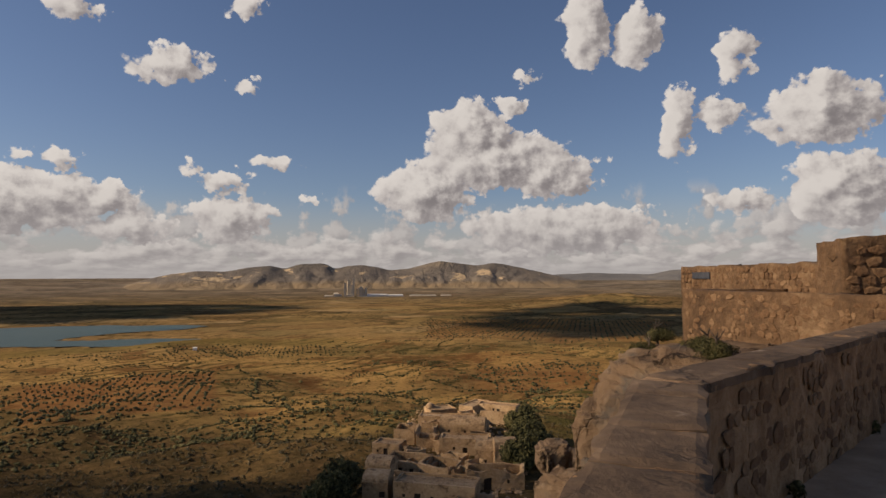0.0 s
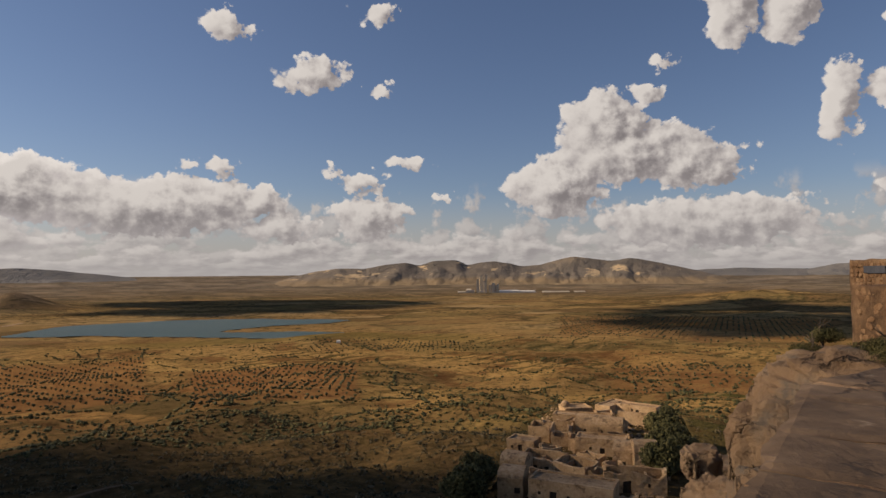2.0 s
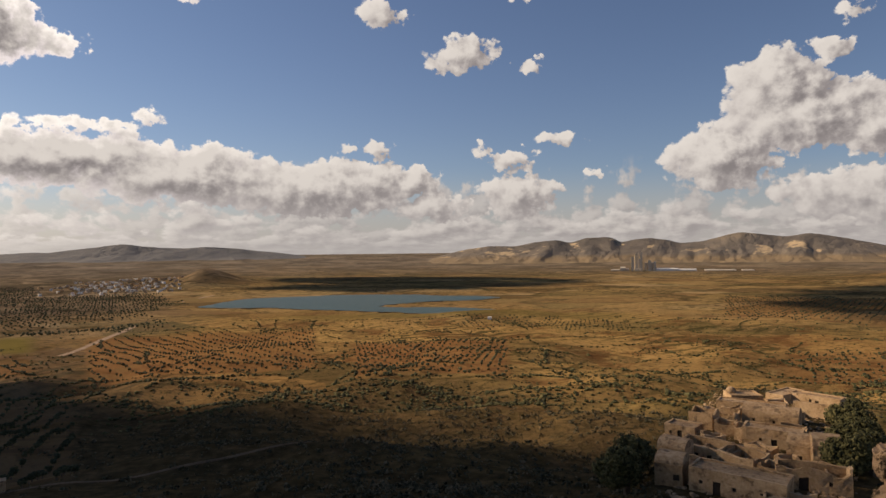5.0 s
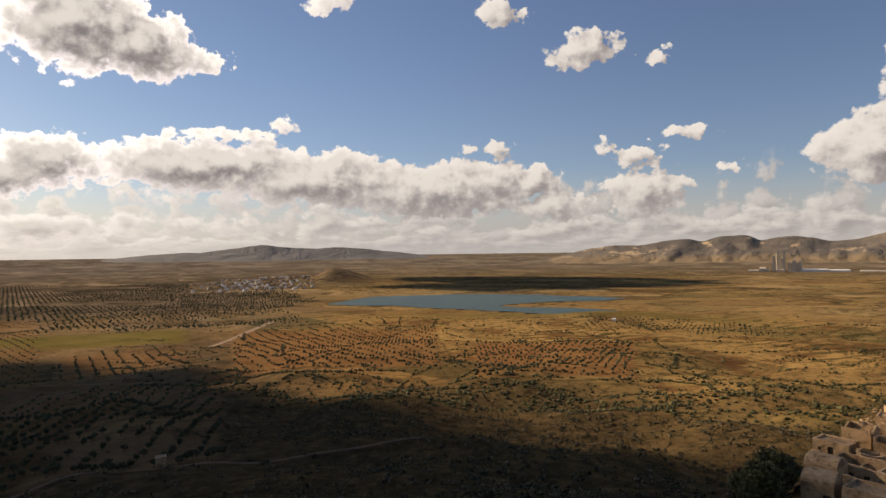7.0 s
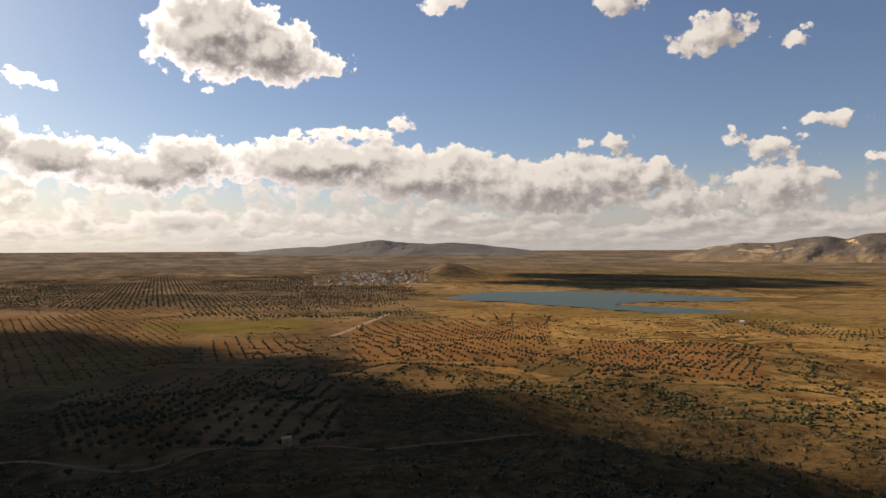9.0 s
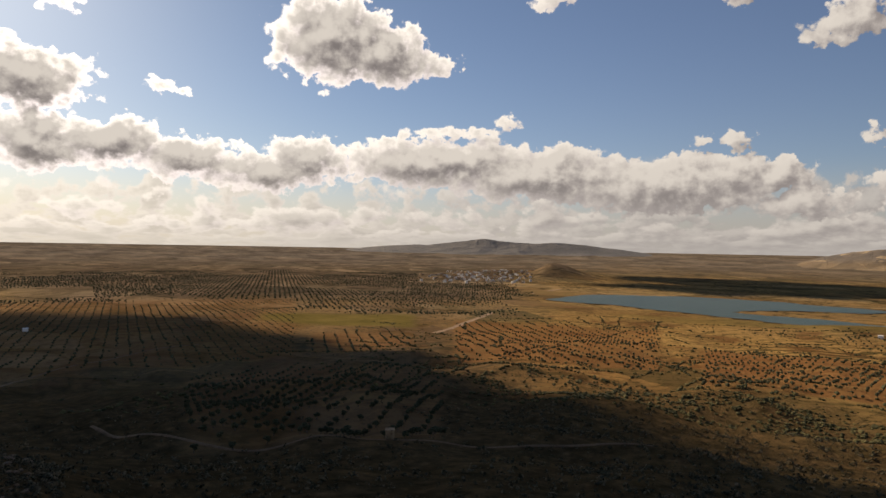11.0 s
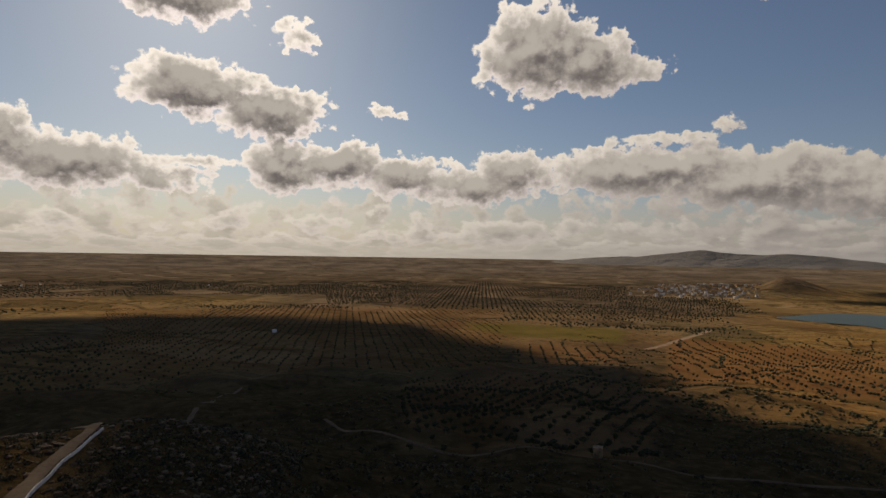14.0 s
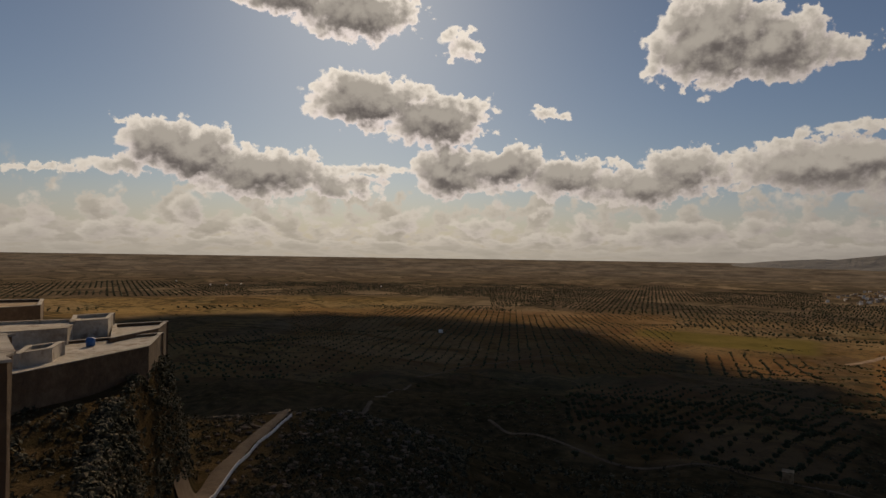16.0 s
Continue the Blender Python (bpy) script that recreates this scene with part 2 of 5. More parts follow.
M_HOUSE = material("lime_plaster_tan", [(0.0, (0.27, 0.170, 0.085)), (0.5, (0.42, 0.280, 0.150)), (1.0, (0.57, 0.41, 0.245))], 1.6, detail=9, bump=1.0, bump_scale=2.2, patch=((0.17, 0.11, 0.06), 0.5, 0.52, 0.68),
                   random_tone=0.5)
M_ROOF = material("crumbling_roof", [(0.0, (0.18, 0.115, 0.062)), (0.5, (0.35, 0.235, 0.130)), (1.0, (0.51, 0.38, 0.235))], 1.4, detail=9, bump=1.0, bump_scale=2.0, patch=((0.15, 0.10, 0.06), 0.45, 0.52, 0.66))
M_WHITE = material("whitewash", [(0.0, (0.58, 0.54, 0.49)), (0.5, (0.74, 0.71, 0.66)), (1.0, (0.82, 0.79, 0.75))], 0.7, bump=0.3, bump_scale=3)
M_LIMED = material("weathered_whitewash", [(0.0, (0.26, 0.215, 0.165)), (0.5, (0.43, 0.375, 0.305)), (1.0, (0.60, 0.54, 0.455))], 1.3, detail=9, bump=0.7, bump_scale=3, patch=((0.24, 0.18, 0.13), 0.7, 0.54, 0.70))
M_DARKWOOD = material("dark_opening_wood", [(0.0, (0.03, 0.022, 0.016)), (1.0, (0.08, 0.055, 0.035))], 3.0, bump=0.2)
M_OLIVE = material("olive_leaves", [(0.0, (0.028, 0.032, 0.014)), (0.5, (0.055, 0.06, 0.028)), (1.0, (0.095, 0.098, 0.05))], 1.2, bump=0.9, bump_scale=4, island=0.8)
M_BUSH = material("scrub_leaves", [(0.0, (0.028, 0.029, 0.010)), (0.5, (0.064, 0.062, 0.022)), (1.0, (0.135, 0.118, 0.045))], 1.0, bump=0.9, bump_scale=4, island=0.9)
M_DRY = material("dry_brush", [(0.0, (0.026, 0.026, 0.014)), (0.4, (0.058, 0.055, 0.028)), (0.7, (0.105, 0.088, 0.046)), (1.0, (0.18, 0.135, 0.075))], 1.0, bump=0.6, bump_scale=4, island=1.0)
M_TRUNK = material("olive_bark", [(0.0, (0.06, 0.045, 0.03)), (1.0, (0.17, 0.13, 0.095))], 4.0, bump=0.8)
M_PATH = material("dirt_track", [(0.0, (0.18, 0.115, 0.07)), (0.5, (0.29, 0.195, 0.12)), (1.0, (0.40, 0.29, 0.19))], 0.8, bump=0.4)
# Dark copy of dirt_track, with the slope's shade painted into the earth colour.
M_TRACK = material("shaded_earth_track", [(0.0, (0.085, 0.050, 0.026)), (0.5, (0.14, 0.086, 0.046)), (1.0, (0.20, 0.130, 0.072))], 0.8, bump=0.4)
# Limestone tones greyed and lightened to carry some haze in the colour.
M_HILL = material("far_hill", [(0.0, (0.10, 0.090, 0.080)), (0.45, (0.150, 0.130, 0.108)), (0.8, (0.22, 0.180, 0.132)), (1.0, (0.31, 0.245, 0.165))], 0.008, detail=9,
                  bump=0.7, bump_scale=0.02, patch=((0.50, 0.38, 0.23), 0.006, 0.58, 0.64), low=((0.27, 0.195, 0.105), 55.0, 90.0))
# Pale grey base colour with the haze of distance painted in.
M_FAR = material("distant_hazed_hill", [(0.0, (0.11, 0.11, 0.11)), (0.5, (0.15, 0.147, 0.143)), (1.0, (0.21, 0.20, 0.185))], 0.006, detail=9, bump=0.6, bump_scale=0.012)
M_CONCRETE = material("plant_concrete", [(0.0, (0.40, 0.345, 0.27)), (0.5, (0.53, 0.47, 0.38)), (1.0, (0.66, 0.60, 0.50))], 0.08, bump=0.2)
M_CLOUD = material("cloud_white", [(0.0, (0.75, 0.75, 0.75)), (1.0, (0.85, 0.85, 0.85))], 0.01, bump=0)


def lake_material():
    m = bpy.data.materials.new("lake_water")
    m.use_nodes = True
    g = Nodes(m.node_tree)
    bsdf = m.node_tree.nodes["Principled BSDF"]
    place = g.add("ShaderNodeNewGeometry").outputs["Position"]
    g.put(bsdf.inputs["Base Color"], g.ramp(g.noise(place, 0.004, 4.0), [(0.3, (0.030, 0.058, 0.048)), (0.7, (0.046, 0.082, 0.066))]))
    bsdf.inputs["Roughness"].default_value = 0.32
    bsdf.inputs["IOR"].default_value = 1.33
    bsdf.inputs["Specular IOR Level"].default_value = 0.08
    b = g.add("ShaderNodeBump")
    b.inputs["Strength"].default_value = 0.5
    b.inputs["Distance"].default_value = 0.4
    g.put(b.inputs["Height"], g.noise(g.vec("MULTIPLY", place, (1.0, 0.4, 1.0)), 0.6, 3.0))
    g.put(bsdf.inputs["Normal"], b.outputs[0])
    return m


def ground_material():
    """Dry farmland: fields of straw, red earth and scrub; masks say where orchards, crops, the scrubby hillside and
    painted-in shade lie.
    """
    m = bpy.data.materials.new("dry_farmland")
    m.use_nodes = True
    g = Nodes(m.node_tree)
    bsdf = m.node_tree.nodes["Principled BSDF"]
    place = g.add("ShaderNodeNewGeometry").outputs["Position"]
    flat = g.vec("MULTIPLY", place, (1.0, 1.0, 0.0))
    warp = g.vec("MULTIPLY_ADD", g.noise(flat, 0.004, 4.0, 0.6, colour=True), (160.0, 160.0, 0.0), (-80.0, -80.0, 0.0))
    rot = g.add("ShaderNodeVectorRotate")
    rot.rotation_type = "Z_AXIS"
    g.put(rot.inputs["Vector"], g.vec("ADD", flat, warp))
    rot.inputs["Angle"].default_value = radians(25)
    cells = g.add("ShaderNodeTexVoronoi")
    g.put(cells.inputs["Vector"], g.vec("MULTIPLY", rot.outputs[0], (0.0035, 0.0085, 0.0)))
    cells.inputs["Scale"].default_value = 1.0
    sep = g.add("ShaderNodeSeparateColor")
    g.put(sep.inputs[0], cells.outputs["Color"])
    fields = g.ramp(sep.outputs[0], [(0.0, (0.10, 0.073, 0.031)), (0.25, (0.22, 0.135, 0.053)), (0.5, (0.37, 0.228, 0.082)), (0.7, (0.19, 0.100, 0.040)),
                                     (0.85, (0.085, 0.078, 0.026)), (1.0, (0.31, 0.20, 0.08))])
    broad = g.noise(flat, 0.006, 7.0, 0.68)
    wild = g.ramp(broad, [(0.30, (0.09, 0.066, 0.026)), (0.42, (0.25, 0.155, 0.058)), (0.53, (0.45, 0.285, 0.10)), (0.66, (0.18, 0.115, 0.042))])
    colour = g.mix(g.step(g.noise(flat, 0.0021, 3.0), 0.36, 0.54), wild, fields)
    # banks between old terraces, running across the slope
    wave = g.add("ShaderNodeTexWave")
    g.put(wave.inputs["Vector"], rot.outputs[0])
    for key, value in (("Scale", 0.011), ("Distortion", 14.0), ("Detail", 4.0), ("Detail Scale", 0.35), ("Detail Roughness", 0.6)):
        wave.inputs[key].default_value = value
    bank = g.math("MULTIPLY", g.step(wave.outputs["Fac"], 0.62, 0.9), g.step(g.noise(flat, 0.005, 3.0), 0.42, 0.6))
    colour = g.mix(g.math("MULTIPLY", bank, 0.8), colour, (0.055, 0.048, 0.02))
    ledge = g.math("MULTIPLY", g.step(wave.outputs["Fac"], 0.12, 0.0), g.step(g.noise(flat, 0.008, 3.0), 0.45, 0.6))
    colour = g.mix(g.math("MULTIPLY", ledge, 0.55), colour, (0.34, 0.225, 0.095))
    # tufts, bare spots and red earth
    tuft = g.noise(flat, 0.11, 9.0, 0.78)
    colour = g.mix(g.step(tuft, 0.50, 0.60, 0.0, 0.85), colour, (0.042, 0.040, 0.016))
    stain = g.noise(flat, 0.03, 8.0, 0.72)
    colour = g.mix(g.step(stain, 0.53, 0.68, 0.0, 0.55), colour, (0.44, 0.28, 0.10))
    colour = g.mix(g.step(g.noise(g.vec("ADD", flat, (900.0, 300.0, 0.0)), 0.012, 8.0, 0.72), 0.50, 0.64, 0.0, 0.75), colour, (0.125, 0.058, 0.024))
    # strips of ploughed, fallow and planted land, with dark hedges between
    dist = g.vec("LENGTH", flat)
    far = g.step(dist, 850.0, 1500.0)
    spin = g.add("ShaderNodeVectorRotate")
    spin.rotation_type = "Z_AXIS"
    g.put(spin.inputs["Vector"], g.vec("ADD", flat, g.vec("SCALE", warp, scale=0.5)))
    spin.inputs["Angle"].default_value = radians(-38)
    lots = g.vec("MULTIPLY", spin.outputs[0], (0.0036, 0.0078, 0.0))
    strip = g.add("ShaderNodeTexVoronoi")
    g.put(strip.inputs["Vector"], lots)
    strip.inputs["Scale"].default_value = 1.0
    hue = g.add("ShaderNodeSeparateColor")
    g.put(hue.inputs[0], strip.outputs["Color"])
    plots = g.ramp(hue.outputs[0], [(0.0, (0.085, 0.070, 0.036)), (0.18, (0.19, 0.125, 0.062)), (0.36, (0.40, 0.275, 0.12)), (0.52, (0.25, 0.160, 0.075)), (0.68, (0.45, 0.33, 0.17)),
                                    (0.82, (0.135, 0.115, 0.052)), (1.0, (0.33, 0.22, 0.10))])
    hedge = g.add("ShaderNodeTexVoronoi")
    hedge.feature = "DISTANCE_TO_EDGE"
    g.put(hedge.inputs["Vector"], lots)
    hedge.inputs["Scale"].default_value = 1.0
    rim = g.math("MULTIPLY", g.step(hedge.outputs["Distance"], 0.07, 0.02), g.step(g.noise(flat, 0.02, 3.0), 0.42, 0.55))
    colour = g.mix(g.math("MULTIPLY", far, 0.5), colour, plots)
    colour = g.mix(g.math("MULTIPLY", g.math("MULTIPLY", rim, far), 0.6), colour, (0.040, 0.036, 0.018))
    # far orchards: dots of trees on the earth
    dots = g.add("ShaderNodeTexVoronoi")
    dots.inputs["Randomness"].default_value = 0.55
    g.put(dots.inputs["Vector"], g.vec("MULTIPLY", rot.outputs[0], (0.055, 0.055, 0.0)))
    dots.inputs["Scale"].default_value = 1.0
    spot = g.math("MULTIPLY", g.step(dots.outputs["Distance"], 0.42, 0.28), g.step(sep.outputs[1], 0.38, 0.40))
    spot = g.math("MULTIPLY", spot, g.step(dist, 1050.0, 1350.0))
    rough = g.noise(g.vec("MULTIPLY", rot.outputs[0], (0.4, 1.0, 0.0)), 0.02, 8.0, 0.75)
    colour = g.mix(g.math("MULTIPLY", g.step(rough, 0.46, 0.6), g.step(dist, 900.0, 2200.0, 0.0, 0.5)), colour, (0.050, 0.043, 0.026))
    colour = g.mix(g.math("MULTIPLY", spot, 0.85), colour, (0.040, 0.036, 0.018))
    # Olive-land earth, also laid on to darken backlit and cloud-shaded ground.
    dull = g.add("ShaderNodeAttribute")
    dull.attribute_name = "olive_and_shade"
    earth = g.ramp(hue.outputs[1], [(0.0, (0.115, 0.088, 0.064)), (0.3, (0.165, 0.122, 0.084)), (0.5, (0.22, 0.162, 0.105)), (0.7, (0.13, 0.104, 0.072)), (0.88, (0.30, 0.225, 0.145)), (1.0, (0.18, 0.136, 0.092))])
    grit = g.noise(g.vec("MULTIPLY", rot.outputs[0], (0.35, 1.0, 0.0)), 0.012, 9.0, 0.75)
    earth = g.mix(g.step(grit, 0.40, 0.60, 0.6, 0.0), earth, (0.030, 0.027, 0.018))
    earth = g.mix(g.math("MULTIPLY", rim, 0.8), earth, (0.028, 0.026, 0.016))
    belt = g.noise(g.vec("MULTIPLY", rot.outputs[0], (0.3, 1.0, 0.0)), 0.0028, 5.0, 0.62)
    earth = g.mix(g.step(belt, 0.47, 0.36, 0.0, 0.6), earth, (0.042, 0.036, 0.026))
    colour = g.mix(dull.outputs["Fac"], colour, earth)
    # haze at the end of the plain, mixed into the ground colour by distance
    haze_tone = g.ramp(g.noise(flat, 0.0045, 6.0, 0.75), [(0.36, (0.085, 0.076, 0.066)), (0.5, (0.18, 0.155, 0.128)), (0.64, (0.32, 0.27, 0.215))])
    colour = g.mix(g.step(dist, 2500.0, 4200.0, 0.0, 0.6), colour, haze_tone)
    mask = g.add("ShaderNodeAttribute")
    mask.attribute_name = "cover"
    msep = g.add("ShaderNodeSeparateColor")
    g.put(msep.inputs[0], mask.outputs["Color"])
    soil = g.ramp(g.noise(flat, 0.03, 6.0, 0.65), [(0.3, (0.17, 0.080, 0.032)), (0.5, (0.25, 0.125, 0.048)), (0.7, (0.22, 0.135, 0.056))])
    colour = g.mix(g.math("MULTIPLY", msep.outputs[0], 0.85), colour, soil)
    crop = g.ramp(g.noise(flat, 0.02, 6.0, 0.6), [(0.3, (0.11, 0.095, 0.026)), (0.7, (0.21, 0.160, 0.050))])
    colour = g.mix(g.math("MULTIPLY", msep.outputs[1], 0.9), colour, crop)
    scrub = g.ramp(g.noise(flat, 0.14, 9.0, 0.72), [(0.36, (0.022, 0.019, 0.010)), (0.48, (0.052, 0.039, 0.020)), (0.6, (0.105, 0.070, 0.035)), (0.75, (0.18, 0.122, 0.064))])
    colour = g.mix(g.math("MULTIPLY", msep.outputs[2], 0.85), colour, scrub)
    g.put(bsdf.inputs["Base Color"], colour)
    bsdf.inputs["Roughness"].default_value = 0.95
    bsdf.inputs["Specular IOR Level"].default_value = 0.0
    b = g.add("ShaderNodeBump")
    b.inputs["Strength"].default_value = 1.0
    b.inputs["Distance"].default_value = 2.0
    g.put(b.inputs["Height"], g.noise(flat, 0.16, 9.0, 0.7))
    g.put(bsdf.inputs["Normal"], b.outputs[0])
    return m


M_GROUND, M_LAKE = ground_material(), lake_material()

# ---- mesh helpers ----


def mesh_arrays(name, verts, tris, mat, smooth=False):
    verts, tris = np.asarray(verts, np.float32), np.asarray(tris, np.int32)
    me = bpy.data.meshes.new(name)
    n = tris.shape[1]
    me.vertices.add(len(verts))
    me.vertices.foreach_set("co", verts.ravel())
    me.loops.add(tris.size)
    me.loops.foreach_set("vertex_index", tris.ravel())
    me.polygons.add(len(tris))
    me.polygons.foreach_set("loop_start", np.arange(0, tris.size, n, dtype=np.int32))
    me.polygons.foreach_set("use_smooth", np.full(len(tris), smooth, bool))
    me.materials.append(mat)
    me.update(calc_edges=True)
    me.validate()
    return me


def part(name, bm, mat, parent=None, label="", smooth=False):
    """Links a bmesh as one mesh object, under a thing or a part."""
    me = bpy.data.meshes.new(name)
    if smooth:
        for f in bm.faces:
            f.smooth = True
    bm.to_mesh(me)
    bm.free()
    me.materials.append(mat)
    ob = new(name, me)
    ob.parent = parent
    return tagged(ob, label)


def box(bm, lo, hi):
    x0, y0, z0 = lo
    x1, y1, z1 = hi
    v = [bm.verts.new(p) for p in ((x0, y0, z0), (x1, y0, z0), (x1, y1, z0), (x0, y1, z0), (x0, y0, z1), (x1, y0, z1), (x1, y1, z1), (x0, y1, z1))]
    for f in ((0, 3, 2, 1), (4, 5, 6, 7), (0, 1, 5, 4), (1, 2, 6, 5), (2, 3, 7, 6), (3, 0, 4, 7)):
        bm.faces.new([v[i] for i in f])
    return v


def smooth_path(points, steps=6, closed=False):
    """A Catmull-Rom line through a few points."""
    pts = [Vector(p) for p in points]
    n, out = len(pts), []
    for i in range(n if closed else n - 1):
        a, b, c, d = [pts[(i + k) % n] if closed else pts[min(max(i + k, 0), n - 1)] for k in (-1, 0, 1, 2)]
        for s in range(steps):
            t = s / steps
            out.append(0.5 * (2 * b + (c - a) * t + (2 * a - 5 * b + 4 * c - d) * t * t + (3 * b - a - 3 * c + d) * t ** 3))
    return out if closed else out + [pts[-1]]


# ---- ground ----
EYE = 112.0
R_TAB = np.array([1, 8, 20, 40, 60, 100, 150, 200, 300, 450, 700, 1000, 1500, 2000, 2500, 3200, 4000, 4960], float)
D_TAB = np.array([80, 55, 42, 34, 30, 24.5, 20.6, 18.0, 14.7, 11.6, 8.6, 6.2, 4.2, 3.15, 2.5, 1.75, 0.98, 0.02])
FINE_R = np.exp(np.linspace(0, math.log(5000), 600))
FINE_D = np.interp(np.log(FINE_R), np.log(R_TAB), D_TAB)
FINE_D = np.convolve(np.pad(FINE_D, 12, mode="edge"), np.hanning(25) / np.hanning(25).sum(), "valid")


def sst(v, lo, hi):
    t = np.clip((v - lo) / (hi - lo), 0, 1)
    return t * t * (3 - 2 * t)


WAVES = [(np.random.RandomState(k).uniform(0, 6.28), np.random.RandomState(50 + k).uniform(0, 6.28)) for k in range(24)]


def rolling(x, y, size):
    """Smooth hummocks of about that size, -1 to 1."""
    out = 0
    for k, (a, ph) in enumerate(WAVES[:12]):
        w = 2 * math.pi / (size * (0.6 + 0.13 * k))
        out = out + np.sin(w * (x * math.cos(a) + y * math.sin(a)) + ph + 1.3 * np.sin(w * 0.6 * (y * math.cos(a) - x * math.sin(a)) + 2 * ph))
    return out / 5


def ground_z(x, y):
    x, y = np.asarray(x, float), np.asarray(y, float)
    r = np.hypot(x, y) + 1e-6
    az = np.degrees(np.arctan2(-x, y))
    z = EYE - r * np.tan(np.radians(np.interp(np.log(r), np.log(FINE_R), FINE_D)))
    z = z + rolling(x, y, 260) * 5.0 * sst(r, 140, 330) * (1 - sst(r, 900, 1600))
    z = z + rolling(y, x, 70) * 2.9 * sst(r, 70, 180) * (1 - sst(r, 500, 900))
    z = np.minimum(z, 106.5)
    # the spur with the old village
    lat, lon = r * np.sin(np.radians(az + 1.5)), r
    spur = np.interp(lon, [90, 120, 145, 270, 300], [70, 67.0, 65.5, 57.5, 52.0])
    w = (1 - sst(np.abs(lat + (lon - 150) * 0.02), 17, 34)) * sst(lon, 88, 112) * (1 - sst(lon, 262, 320))
    z = z * (1 - w) + np.maximum(z, spur) * w
    # the shoulder towards the white houses
    w = sst(az, 76, 102) * (1 - sst(az, 140, 165)) * sst(r, 10, 36) * (1 - sst(r, 150, 320))
    low = np.interp(r, [10, 40, 60, 90, 115, 150, 200, 260, 320], [98, 91, 86.5, 79, 76.5, 75, 64, 50, 34])
    high = np.interp(r, [10, 25, 40, 60, 80, 104, 150, 200, 320], [99, 94, 97.0, 98.8, 99.4, 97, 80, 62, 34])
    edge = 111.6 + np.clip((84 - r) * 0.13, 0, 6)
    k = sst(az, edge, edge + 3.2)
    shoulder = low * (1 - k) + high * k + rolling(x, y, 26) * 0.45 * sst(r, 30, 60)
    z = z * (1 - w) + np.maximum(z, shoulder) * w
    # the hilltop under the terrace and behind
    back = (az < -16) | (az > 132)
    w = np.where(back, np.where(az < 0, sst(-az, 17, 30), sst(az, 132, 150)), 0.0) * (1 - sst(r, 34, 70))
    z = z * (1 - w) + np.where(w > 0, np.maximum(z, 109.9), z) * w
    # the knoll behind the town and the low rise on the right
    kx, ky = polar(46.6, 2550)
    ca, sa = math.cos(radians(46.6)), math.sin(radians(46.6))
    u, v = (x - kx) * ca + (y - ky) * sa, (x - kx) * -sa + (y - ky) * ca
    z = z + 50 * np.exp(-(np.where(u > 0, u / 120, u / 70)) ** 2 - (v / 200) ** 2) + 16 * np.exp(-((u + 190) / 170) ** 2 - (v / 260) ** 2)
    kx, ky = polar(-15.5, 2500)
    z = z + 34 * np.exp(-(((x - kx) / 330) ** 2 + ((y - ky) / 300) ** 2)) * (1 + 0.25 * rolling(x, y, 160))
    return z


LAKE = [(47.0, 1392), (45.6, 1500), (43.3, 1600), (39.5, 1640), (35, 1665), (30, 1640), (26.5, 1600), (22, 1535), (20.4, 1485), (22.3, 1440), (26, 1400), (30, 1345),
        (31.8, 1290), (29.5, 1268), (25, 1240), (21, 1200), (18.4, 1172), (21, 1140), (25, 1128), (28.5, 1135), (32, 1180), (35, 1230), (39, 1280), (43, 1345)]
LAKE_Z = 0.9


def inside(x, y, poly):
    x, y = np.asarray(x), np.asarray(y)
    hit = np.zeros(x.shape, bool)
    for (ax, ay), (bx, by) in zip(poly, poly[1:] + poly[:1]):
        cross = ((ay > y) != (by > y)) & (x < (bx - ax) * (y - ay) / (by - ay + 1e-12) + ax)
        hit ^= cross
    return hit


LAKE_XY = []
for p in smooth_path([(*polar(a, r), 0) for a, r in LAKE], 14, True):
    p = p + noise.noise_vector(p * 0.012) * 16 + noise.noise_vector(p * 0.04) * 7
    LAKE_XY.append((p.x, p.y))

# orchards: azimuth range, distance range, row turn in degrees, spacing along and across, how full
GROVES = [((37.5, 55.5), (560, 905), 69, 15.0, 9.0, 0.93), ((20.0, 34.0), (470, 745), 66, 11.0, 9.5, 0.93), ((56.5, 79.0), (232, 500), 47, 9.6, 7.2, 0.93),
          ((70.0, 104.0), (560, 1330), 84, 11.5, 13.0, 0.9), ((59.5, 68.5), (630, 800), 69, 14.0, 9.0, 0.95),
          ((-20.0, 1.5), (1080, 1600), 30, 14.0, 15.0, 0.8), ((9.0, 24.0), (880, 1010), 70, 12.0, 15.0, 0.9), ((-14.0, -3.0), (560, 760), 40, 10.0, 11.0, 0.5),
          ((104.0, 128.0), (480, 900), 75, 11.0, 12.0, 0.85)]
SOILS = (0.85, 0.9, 0.25, 0.35, 0.5, 0.5, 0.1, 0.6, 0.2)


